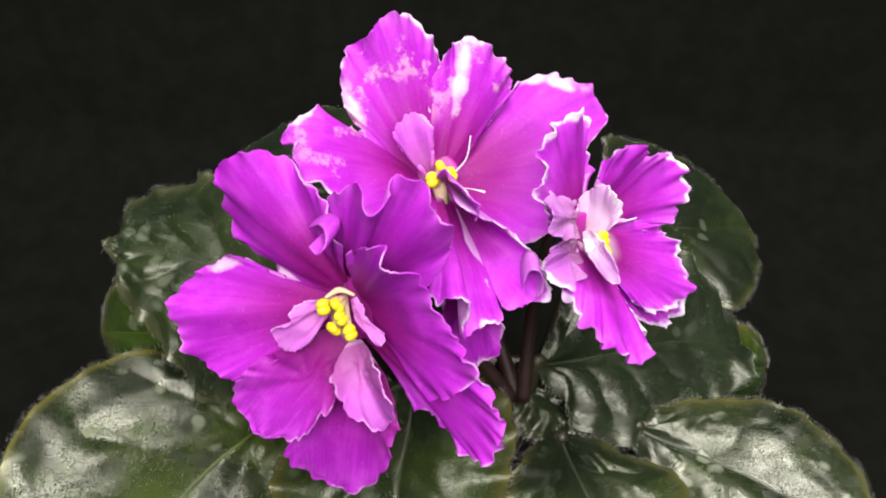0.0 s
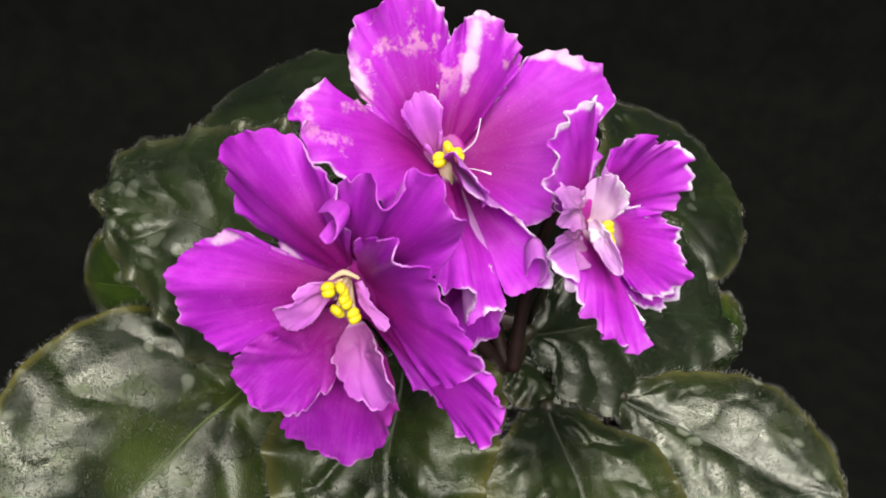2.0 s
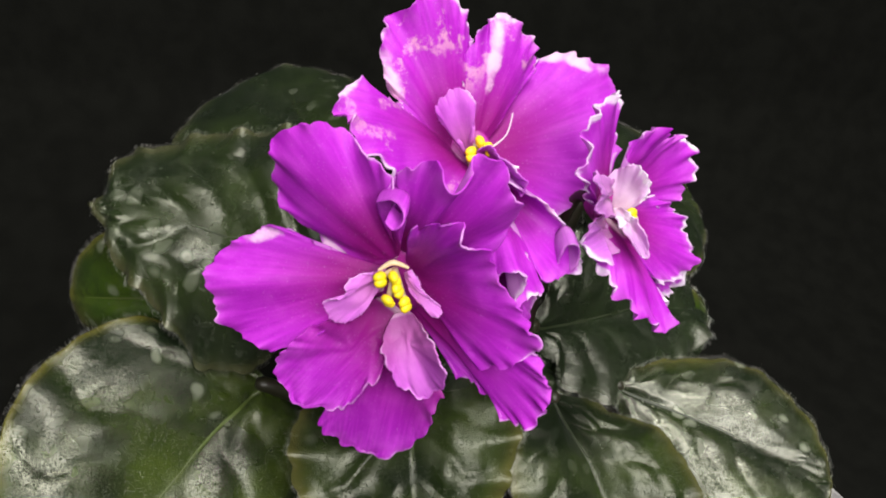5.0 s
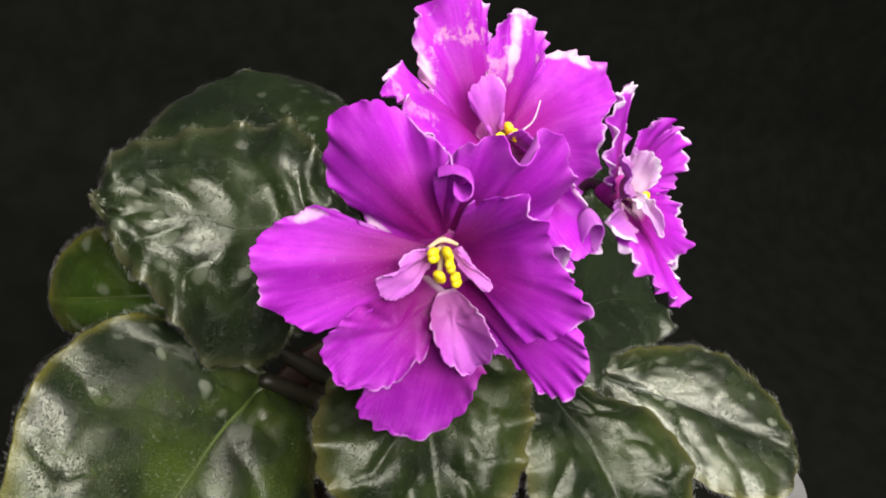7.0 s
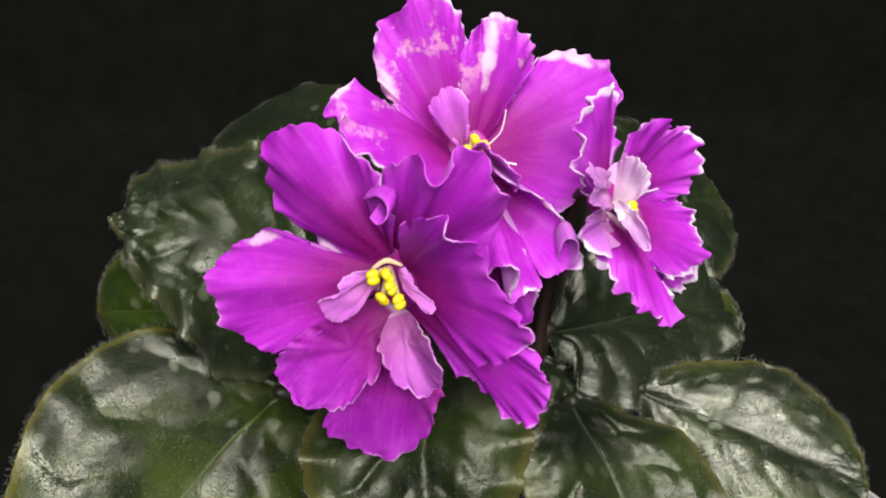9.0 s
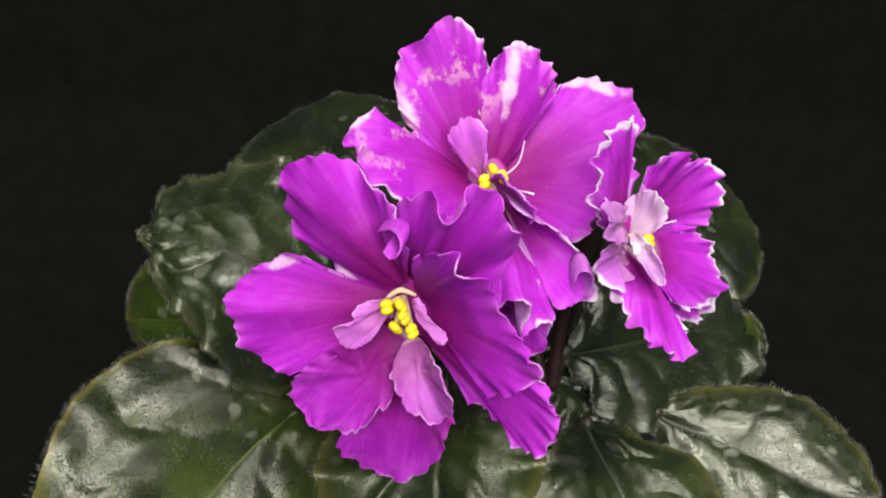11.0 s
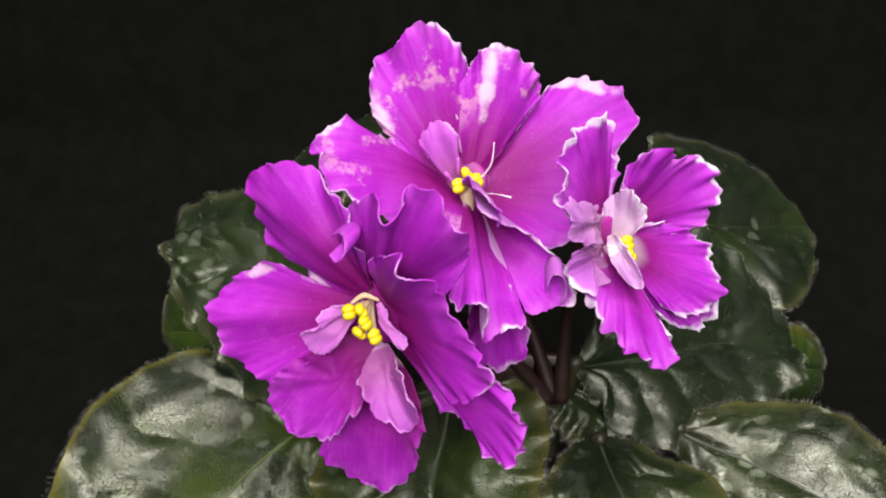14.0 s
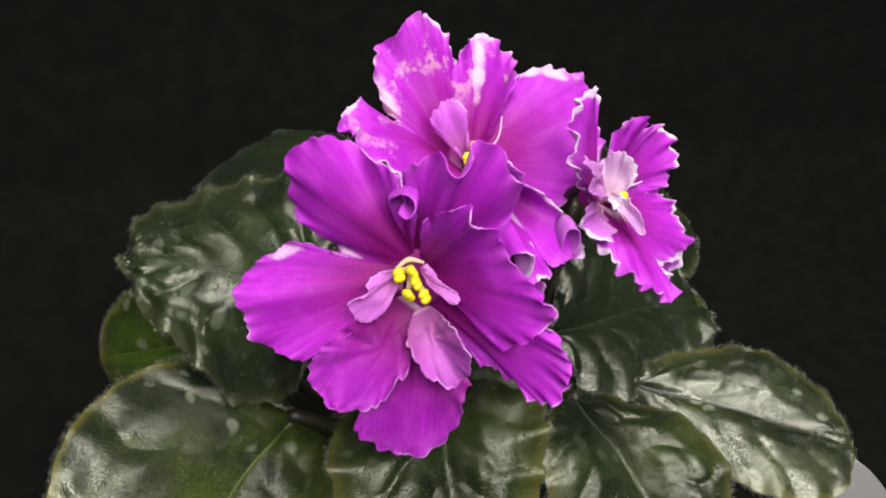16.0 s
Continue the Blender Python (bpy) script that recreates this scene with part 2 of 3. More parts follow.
def blade(base, tip, left, right, nu, nv, shape, relief, w0=0.16, e=1.0, p=2.3, bend=0.0, pl=0.0):
    """A petal- or leaf-shaped sheet from its base to its tip, as wide as its two flanks, with relief(u, v, turn, dist) giving a lift and an outward push."""
    B, T, L, R = (Vector(q) for q in (base, tip, left, right))
    a = T - B
    ul = max(0.3, min(0.86, (L - B).dot(a) / a.length_squared))
    ur = max(0.3, min(0.86, (R - B).dot(a) / a.length_squared))
    n = (R - L).cross(a).normalized()
    lift = lambda u: n * bend * 4 * u * (1 - u)
    dl, dr = L - (B + a * ul + lift(ul)), R - (B + a * ur + lift(ur))
    half, cup = (dr - dl) / 2, (dr + dl) / 2
    wide = half.length
    bm = bmesh.new()
    uvl = bm.loops.layers.uv.new("UVMap")
    layers = [bm.verts.layers.float.new(k) for k in ("along", "edge", "vein")]
    rows, coord = [], {}
    for i in range(nu + 1):
        u = 1 - (1 - i / nu) ** 1.7
        fl, fr = profile(u, ul, w0, e, pl or p), profile(u, ur, w0, e, p)
        row = []
        for j in range(nv + 1):
            v = -1 + 2 * j / nv
            v = math.sin(v * math.pi / 2) * 0.6 + v * 0.4
            k = smoothstep((v + 1) / 2)
            f = fl * (1 - k) + fr * k
            side = half * v * f + cup * v * v * f * f
            um = ul if v < 0 else ur
            ds, dt = (1 - abs(v)) * wide * f, (1 - u) * a.length
            dist = ds * dt / (ds + dt + 1e-9)
            turn = math.atan2(v * f * wide, max(1e-6, 1.0) * (u - um * 0.55) * a.length) / math.pi
            up, out, vein = relief(u, v, turn, dist)
            centre = B + a * (um * 0.55)
            p0 = B + a * u + lift(u) + side
            outward = (p0 - centre).normalized()
            vert = bm.verts.new(p0 + n * up + outward * out)
            vert[layers[0]], vert[layers[1]], vert[layers[2]] = u, math.exp(-dist / shape) * smoothstep(u / 0.3), vein
            coord[vert] = (u, v * f * 0.5 + 0.5)
            row.append(vert)
        rows.append(row)
    for r, q in zip(rows, rows[1:]):
        for j in range(nv):
            face = bm.faces.new((r[j], r[j + 1], q[j + 1], q[j]))
            for loop in face.loops:
                loop[uvl].uv = coord[loop.vert]
    rim = [(r[0].co.copy(), (r[0].co - r[2].co).normalized()) for r in rows[2:-1]]
    rim += [(r[-1].co.copy(), (r[-1].co - r[-3].co).normalized()) for r in reversed(rows[2:-1])]
    mid = [r[nv // 2].co.copy() for r in rows]
    return bm, n, rim, mid


def railed_blade(base, tip, left, right, relief, bend):
    """A leaf blade between two margins, each given by a few points on its way from base to tip."""
    nu, nv = 96, 80
    B, T = Vector(base), Vector(tip)
    rail_l, _ = curve_through([B, *left, T], nu)
    rail_r, _ = curve_through([B, *right, T], nu)
    n = Vector()
    for p, q, r, t in zip(rail_l, rail_l[1:], rail_r, rail_r[1:]):
        n += (r - p).cross(q - p)
    n.normalize()
    if n.z < 0:
        n = -n
    rows, marks, coords, mid = [], [], [], []
    centre = B.lerp(T, 0.5)
    for i in range(nu + 1):
        u = i / nu
        m = B.lerp(T, u) * 0.6 + (rail_l[i] + rail_r[i]) * 0.2 + n * bend * 4 * u * (1 - u)
        row, mark, co = [], [], []
        for j in range(nv + 1):
            v = -1 + 2 * j / nv
            v = math.sin(v * math.pi / 2) * 0.6 + v * 0.4
            side = rail_l[i] if v < 0 else rail_r[i]
            span = side - m
            dist = (1 - abs(v)) * span.length
            turn = (u - 0.5) * (1 if v < 0 else -1) + (0.5 if v < 0 else -0.5)
            up, out, vein = relief(u, v, turn, dist)
            arch = n * (0.06 * span.length * math.sin(math.pi * abs(v)))
            p0 = m + span * abs(v) + arch * smoothstep(abs(v) * 3)
            row.append(p0 + n * up * smoothstep(u * 8) + (p0 - centre).normalized() * out * smoothstep((1 - u) * 14))
            mark.append((u, math.exp(-dist / 0.0028) * smoothstep(u / 0.2), vein))
            co.append((u, v * 0.5 + 0.5))
        rows.append(row)
        marks.append(mark)
        coords.append(co)
        mid.append(row[nv // 2].copy())
    bm = sheet_mesh(rows, marks, coords)
    bm.normal_update()
    bm.faces.ensure_lookup_table()
    if sum((f.normal for f in bm.faces), Vector()).dot(n) < 0:
        bmesh.ops.reverse_faces(bm, faces=bm.faces[:])
    rim = [(r[0].copy(), (r[0] - r[4]).normalized()) for r in rows[4:-1]]
    rim += [(r[-1].copy(), (r[-1] - r[-5]).normalized()) for r in reversed(rows[4:-1])]
    return bm, n, rim, mid


def thicken(ob, depth):
    mod = ob.modifiers.new("thickness", "SOLIDIFY")
    mod.thickness, mod.offset = depth, -1.0
    return ob


def petal(flower, base, tip, left, right, cup=0.0, ruffle=0.001, waves=8, folds=(), pale=0.0, splash=0.0, rim=0.5, bend=0.0015, w0=0.26, eye=0.06, blaze=None, label=""):
    """One ruffled petal of a flower."""
    s = (tip[0] * 7919 + tip[2] * 4729) % 60

    size = min(1.0, (Vector(tip) - Vector(base)).length / 0.028) ** 1.3

    def relief(u, v, turn, dist):
        ramp = smoothstep(u / 0.4)
        near = math.exp(-dist / 0.0030)
        frill = math.exp(-dist / 0.0011) * ramp * size
        ph = turn * waves * math.pi
        w = math.sin(ph + s + 1.5 * noise.noise((turn * 4, s, 0))) + 0.7 * noise.noise((turn * waves * 0.7, s, 6.0))
        up = ruffle * (w * near + 0.5 * math.sin(2.3 * ph + 2 * s) * math.exp(-dist / 0.0015)) * ramp * (0.35 + 0.65 * size) + 0.0007 * frill * noise.noise((turn * 42, s, 2.0))
        up += 0.0006 * noise.noise((u * 3, v * 2.5, s)) * ramp + 0.00012 * math.sin(v * 9 + s) * u
        out = frill * 0.0009 * noise.noise((turn * 42, s, 4.0)) + near * ramp * size * (0.0004 * math.sin(2.6 * ph + s) + 0.0013 * noise.noise((turn * 13, s, 3.0)) + 0.0008 * noise.noise((turn * 29, s, 9.0)))
        for pos, width, height in folds:
            k = math.exp(-((turn - pos) / width) ** 4) * math.exp(-dist / 0.0042) * smoothstep(u / 0.2)
            up += 0.75 * height * k
            out -= height * k
        up += cup * (1 - v * v) * u
        return up, out, 0.0

    bm, n, _, mid = blade(base, tip, left, right, 60, 60, 0.0010 + 0.0006 * rim, relief, w0=w0, e=0.75, bend=bend)
    ob = finish("petal", bm, petal_material(pale, splash, rim, eye, blaze), flower, label)
    ob.data.materials.append(petal_material(max(pale, 0.40), splash, rim, eye))
    thicken(ob, 0.00035)
    ob.modifiers["thickness"].material_offset = 1
    return ob


def lip(flower, points, depth, pale=0.15, rim=0.6, label=""):
    """A rolled rim of a petal: a curling ribbon whose free edge follows the points and whose root runs back into the petal."""
    pts = [Vector(q) for q in points]
    line = []
    for i in range(len(pts) - 1):
        p0, p1, p2, p3 = pts[max(i - 1, 0)], pts[i], pts[i + 1], pts[min(i + 2, len(pts) - 1)]
        for k in range(7):
            t = k / 7
            line.append(0.5 * (2 * p1 + (p2 - p0) * t + (2 * p0 - 5 * p1 + 4 * p2 - p3) * t * t + (3 * p1 - p0 - 3 * p2 + p3) * t ** 3))
    line.append(pts[-1])
    middle = sum(line, Vector()) / len(line)
    back = Vector(depth)
    bm = bmesh.new()
    uvl = bm.loops.layers.uv.new("UVMap")
    along, edge = bm.verts.layers.float.new("along"), bm.verts.layers.float.new("edge")
    s, rows, n = random.uniform(0, 50), [], 8
    for i, q in enumerate(line):
        row = []
        for k in range(n + 1):
            t = k / n
            flare = (q - middle) * (0.10 * math.sin(t * 3.1) - 0.12 * t)
            jag = back.normalized() * 0.0004 * noise.noise((i * 0.35, s, 0)) * (1 - t)
            v = bm.verts.new(q + back * t + flare + jag)
            v[along], v[edge] = 0.95 - 0.35 * t, math.exp(-t * back.length / 0.0011)
            row.append(v)
        rows.append(row)
    for i in range(len(rows) - 1):
        for k in range(n):
            face = bm.faces.new((rows[i][k], rows[i + 1][k], rows[i + 1][k + 1], rows[i][k + 1]))
            for loop in face.loops:
                loop[uvl].uv = (loop.vert[along], i / len(rows))
    ob = finish("petal_lip", bm, petal_material(pale, 0.0, rim), flower, label)
    return thicken(ob, 0.0003)


def leaf(plant, base, tip, left, right, quilt=0.001, teeth=0.001, young=0, spots=0.4, olive=1.0, gloss=0.66, hairs=1100, bend=0.004, dome=0.0012, p=2.2, pl=0.0, w0=0.5, rails=False, label=""):
    """A hairy quilted leaf: blade, midrib, fringe of hairs, petiole."""
    s = (tip[0] * 7919 + tip[2] * 4729) % 60
    length = (Vector(tip) - Vector(base)).length

    def relief(u, v, turn, dist):
        inside = 1 - math.exp(-dist / 0.004)
        w = (u * 6.5 - abs(v) * 2.3 + 0.9 * v * v) + 0.40 * noise.noise((u * 3, v * 3, s))
        ridge = abs(math.sin(math.pi * w))
        up = quilt * (ridge ** 0.6 - 0.6) * inside * smoothstep(abs(v) * 4) * (0.9 + 1.1 * noise.noise((u * 4, v * 3, s + 9)))
        up += quilt * 0.35 * noise.noise((u * 8, v * 7, s)) * inside
        up += dome * math.sin(math.pi * min(1.0, abs(v))) * math.sin(math.pi * min(1.0, u * 0.9 + 0.1))
        up -= 0.0016 * math.exp(-(v / 0.09) ** 2) * (1 - u)
        near = math.exp(-dist / 0.004)
        ph = turn * math.pi * 17
        up += teeth * 0.9 * near * (math.sin(ph + s) + noise.noise((turn * 9, s, 1.0)))
        out = near * teeth * (0.5 * abs(math.sin(ph * 0.9 + s)) + 0.8 * noise.noise((turn * 11, s, 5.0)))
        vein = max(math.exp(-(v / 0.035) ** 2) * (1 - 0.5 * u), 0.35 * (1 - ridge) ** 4)
        return up, out, vein

    if rails:
        bm, n, rim, mid = railed_blade(base, tip, left, right, relief, bend)
    else:
        bm, n, rim, mid = blade(base, tip, left, right, 90, 80, 0.0028, relief, w0=w0, e=0.8, p=p, bend=bend, pl=pl)
    ob = finish("leaf", bm, leaf_material(young, spots, olive, gloss), plant, label)
    thicken(ob, 0.0010)
    line = [m - n * 0.0003 for m in mid[2:84:9]]
    part("midrib", tube(line, [0.0007 * (1 - 0.8 * i / (len(line) - 1)) for i in range(len(line))], 8), RIB if olive > 0.65 else DARK_RIB, ob)
    hb = bmesh.new()
    for k in range(hairs):
        at = random.randrange(len(rim) - 1)
        co, outw = rim[at]
        if (rim[at + 1][0] - co).length < 0.006:
            co = co.lerp(rim[at + 1][0], random.random())
        co = co + Vector((random.gauss(0, 1), random.gauss(0, 1), random.gauss(0, 1))) * 0.0003
        d = (outw + n * random.uniform(-0.2, 0.6) + Vector((random.gauss(0, 1), random.gauss(0, 1), random.gauss(0, 1))) * 0.22).normalized()
        size = random.uniform(0.0006, 0.0017)
        side = d.orthogonal().normalized() * 0.000018
        other = d.cross(side)
        ring = [hb.verts.new(co + side), hb.verts.new(co - side * 0.5 + other), hb.verts.new(co - side * 0.5 - other)]
        point = hb.verts.new(co + d * size)
        for q in range(3):
            hb.faces.new((ring[q], ring[(q + 1) % 3], point))
    tagged(part("hairs", hb, HAIR, ob, "fine pale hairs along the leaf margin"), kind="stuff")
    heart = Vector((0.014, 0.152, 0.135))
    B = Vector(base)
    part("petiole", tube([heart + (B - heart) * 0.06, heart + (B - heart) * 0.5 + Vector((0, 0, -0.006)), B - n * 0.001, Vector(mid[4]) - n * 0.0006],
                         [0.0028, 0.0024, 0.0020, 0.0012], 10), PETIOLE, ob, "thick hairy leaf stalk")
    return ob


def curve_through(points, n):
    """n + 1 points, evenly spaced, on a smooth line through the given ones."""
    pts = [Vector(q) for q in points]
    line = []
    for i in range(len(pts) - 1):
        p0, p1, p2, p3 = pts[max(i - 1, 0)], pts[i], pts[i + 1], pts[min(i + 2, len(pts) - 1)]
        for k in range(16):
            t = k / 16
            line.append(0.5 * (2 * p1 + (p2 - p0) * t + (2 * p0 - 5 * p1 + 4 * p2 - p3) * t * t + (3 * p1 - p0 - 3 * p2 + p3) * t ** 3))
    line.append(pts[-1])
    walked = [0.0]
    for q, r in zip(line, line[1:]):
        walked.append(walked[-1] + (r - q).length)
    out, k = [], 0
    for i in range(n + 1):
        d = walked[-1] * i / n
        while k < len(line) - 2 and walked[k + 1] < d:
            k += 1
        out.append(line[k].lerp(line[k + 1], min(1.0, (d - walked[k]) / max(1e-9, walked[k + 1] - walked[k]))))
    return out, walked[-1]


def sheet_mesh(rows, marks, coords):
    """A grid of points as a mesh with the three marks along, edge, vein on each point."""
    bm = bmesh.new()
    uvl = bm.loops.layers.uv.new("UVMap")
    layers = [bm.verts.layers.float.new(k) for k in ("along", "edge", "vein")]
    made, uvs = [], {}
    for row, mark, co in zip(rows, marks, coords):
        line = []
        for p, m, c in zip(row, mark, co):
            v = bm.verts.new(p)
            for layer, value in zip(layers, m):
                v[layer] = value
            uvs[v] = c
            line.append(v)
        made.append(line)
    for r, q in zip(made, made[1:]):
        for j in range(len(r) - 1):
            face = bm.faces.new((r[j], r[j + 1], q[j + 1], q[j]))
            for loop in face.loops:
                loop[uvl].uv = uvs[loop.vert]
    return bm


def fan_petal(flower, base, rim_line, bend=0.0015, ruffle=0.0008, waves=7, pale=0.0, splash=0.0, rim=0.5, eye=0.06, blaze=None, width=0.0022, label=""):
    """A petal that spreads from its claw to a wavy, finely frilled rim through the given points."""
    B = Vector(base)
    nu, nv = 44, 96
    outer, reach = curve_through(rim_line, nv)
    tip = outer[nv // 2]
    n = Vector()
    for p, q in zip(outer, outer[1:]):
        n += (p - B).cross(q - B)
    n.normalize()
    if n.dot(Vector((0, -0.8, 0.6))) < 0:
        n = -n
    across = (outer[-1] - outer[0]).normalized()
    calm = list(outer)
    for _ in range(60):
        calm = [calm[0]] + [p * 0.25 + q * 0.5 + r * 0.25 for p, q, r in zip(calm, calm[1:], calm[2:])] + [calm[-1]]
    s = (tip.x * 7919 + tip.z * 4729) % 60
    rows, marks, coords = [], [], []
    for i in range(nu + 1):
        r = 1 - (1 - i / nu) ** 1.6
        row, mark, co = [], [], []
        for j in range(nv + 1):
            f = j / nv
            foot = B + across * (width * (2 * f - 1))
            ray = calm[j] - foot
            fold = (outer[j] - calm[j]) * r ** 3.5
            side = min(f, 1 - f) * reach * r + 0.0004
            far = (1 - r) * ray.length
            dist = far * side / (far + side + 1e-9) if side < 0.002 and r > 0.8 else far
            near, frill = math.exp(-dist / 0.0030), math.exp(-dist / 0.0010)
            taper = smoothstep(r / 0.35) * smoothstep(min(f, 1 - f) / 0.05 + 0.25) * min(1.0, reach / 0.045)
            ph = f * waves * math.pi * 1.6
            up = ruffle * near * taper * (math.sin(ph + s + 1.4 * noise.noise((f * 5, s, 0))) + 0.8 * noise.noise((f * waves * 1.3, s, 6)))
            up += taper * ruffle * 0.8 * math.exp(-dist / 0.0018) * math.sin(f * waves * 11 + 3 * noise.noise((f * 7, s, 8)))
            up += taper * frill * 0.0007 * noise.noise((f * 46, s, 2)) + 0.0007 * noise.noise((r * 3, f * 4, s)) * smoothstep(r * 2)
            up += 0.00022 * math.sin(f * 30 + 2 * noise.noise((f * 6, r * 2, s))) * r * (1 - 0.5 * r)
            up += bend * 4 * r * (1 - r) * (0.55 + 0.45 * math.sin(math.pi * f))
            push = taper * (near * 0.0012 * noise.noise((f * 14, s, 3)) + frill * (0.0007 * noise.noise((f * 34, s, 9)) + 0.0004 * noise.noise((f * 75, s, 4))))
            row.append(foot + ray * r + fold + n * up + ray.normalized() * push)
            mark.append((r, math.exp(-dist / (0.0010 + 0.0006 * rim)) * smoothstep(r / 0.3), 0.0))
            co.append((r, f))
        rows.append(row)
        marks.append(mark)
        coords.append(co)
    bm = sheet_mesh(rows, marks, coords)
    bm.normal_update()
    if sum((f.normal for f in bm.faces), Vector()).dot(n) < 0:
        bmesh.ops.reverse_faces(bm, faces=bm.faces[:])
    ob = finish("petal", bm, petal_material(pale, splash, rim, eye, blaze), flower, label)
    ob.data.materials.append(petal_material(max(pale, 0.40), splash, rim, eye))
    thicken(ob, 0.00035)
    ob.modifiers["thickness"].material_offset = 1
    return ob


def lathe(rings, sides=64, close=True):
    """A turned form from (radius, height) rings."""
    bm = bmesh.new()
    loops = [[bm.verts.new((r * math.cos(2 * math.pi * k / sides), r * math.sin(2 * math.pi * k / sides), z)) for k in range(sides)] for r, z in rings]
    for a, b in zip(loops, loops[1:]):
        for k in range(sides):
            bm.faces.new((a[k], a[(k + 1) % sides], b[(k + 1) % sides], b[k]))
    if close:
        bm.faces.new(loops[0][::-1])
        bm.faces.new(loops[-1])
    return bm


def box(x0, y0, z0, x1, y1, z1):
    bm = bmesh.new()
    bmesh.ops.create_cube(bm, size=1.0)
    for v in bm.verts:
        v.co = Vector(((x0 + x1) / 2 + v.co.x * (x1 - x0), (y0 + y1) / 2 + v.co.y * (y1 - y0), (z0 + z1) / 2 + v.co.z * (z1 - z0)))
    return bm


# ---- setting ----
def sheet(name, bm, mat, label, category, kind=""):
    return tagged(finish(name, bm, mat, smooth=False), label, category, kind=kind)


sheet("floor", box(-1.6, -1.5, -0.80, 1.6, 1.1, -0.75), WALL, "plain dim floor of the room", "floor", "structure")
sheet("wall_north", box(-1.6, 1.1, -0.75, 1.6, 1.2, 1.6), WALL, "plain painted wall behind the cloth", "wall", "structure")
sheet("wall_south", box(-1.6, -1.6, -0.75, 1.6, -1.5, 1.6), WALL, "plain painted wall of the room", "wall", "structure")
sheet("wall_west", box(-1.7, -1.6, -0.75, -1.6, 1.2, 1.6), WALL, "plain painted wall of the room", "wall", "structure")
sheet("wall_east", box(1.6, -1.6, -0.75, 1.7, 1.2, 1.6), WALL, "plain painted wall of the room", "wall", "structure")
sheet("ceiling", box(-1.7, -1.6, 1.6, 1.7, 1.2, 1.65), WALL, "plain ceiling of the room", "ceiling", "structure")


def backdrop_cloth():
    """Black cloth hung behind the plant and swept forward over the table."""
    bm = bmesh.new()
    line = [(-0.35, 0.001), (0.0, 0.001), (0.25, 0.001), (0.34, 0.006), (0.40, 0.025), (0.44, 0.07), (0.455, 0.14), (0.46, 0.30), (0.465, 0.60), (0.47, 0.95)]
    fine = []
    for (y0, z0), (y1, z1) in zip(line, line[1:]):
        fine += [(y0 + (y1 - y0) * k / 6, z0 + (z1 - z0) * k / 6) for k in range(6)]
    rows = []
    for y, z in fine:
        rows.append([bm.verts.new((x, y + 0.006 * noise.noise((x * 5, z * 2, 7)) * min(1, z * 6), z + 0.0008 * (1 + noise.noise((x * 9, y * 9, 3))))) for x in (-0.75 + 1.5 * k / 80 for k in range(81))])
    for a, b in zip(rows, rows[1:]):
        for k in range(80):
            bm.faces.new((a[k], a[k + 1], b[k + 1], b[k]))
    ob = thicken(finish("backdrop_cloth", bm, CLOTH), 0.0008)
    return tagged(ob, "matt black cloth hung behind and under the potted violet", "cloth")


def side_table():
    top = new("table")
    tagged(top, "plain wooden table hidden under black cloth", "table")
    wood = plain_material("dark_wood", (0.12, 0.07, 0.04), 0.5, 300.0, 0.3)
    part("tabletop", box(-0.75, -0.35, -0.03, 0.75, 0.46, 0.0), wood, top, smooth=False)
    for x in (-0.68, 0.68):
        for y in (-0.28, 0.39):
            part("leg", box(x - 0.03, y - 0.03, -0.75, x + 0.03, y + 0.03, -0.03), wood, top, smooth=False)
    return top


backdrop_cloth()
side_table()

# ---- pot ----
pot = finish("flower_pot", lathe([(0.040, 0.003), (0.043, 0.004), (0.054, 0.108), (0.058, 0.109), (0.0585, 0.122), (0.0555, 0.123), (0.0545, 0.110), (0.0535, 0.100), (0.05, 0.098)], 64), POT)
pot.location = (0.014, 0.152, 0)
tagged(pot, "plain dark brown plastic pot on black cloth", "pot")
earth = finish("potting_soil", lathe([(0.053, 0.1005), (0.0525, 0.1105), (0.03, 0.114), (0.008, 0.116)], 48), SOIL)
earth.location = (0.014, 0.152, 0)
tagged(earth, "dark peat soil filling the brown pot", "soil", kind="stuff")



def white_card():
    """A stiff white card with a rounded shoulder, standing on the cloth."""
    bm = bmesh.new()
    top = [(0.059 + 0.081 * math.cos(a), 0.076 + 0.081 * math.sin(a)) for a in (math.radians(25 + 37 * k / 24) for k in range(25))]
    ring = [(0.1324, 0.002)] + top + [(0.1000, 0.002)]
    face = bm.faces.new([bm.verts.new((x, 0.125, z)) for x, z in ring])
    for v in bmesh.ops.extrude_face_region(bm, geom=[face])["geom"]:
        if isinstance(v, bmesh.types.BMVert):
            v.co.y += 0.0015
    bmesh.ops.recalc_face_normals(bm, faces=bm.faces)
    return tagged(finish("white_card", bm, PAPER, smooth=False), "blank white card with rounded corner beside the pot", "card")


white_card()

# ---- plant ----
plant = new("african_violet")
plant.location = (0.014, 0.152, 0.114)
bpy.context.view_layer.update()
tagged(plant, "african violet with ruffled magenta flowers and dark hairy leaves in pot", "house plant")


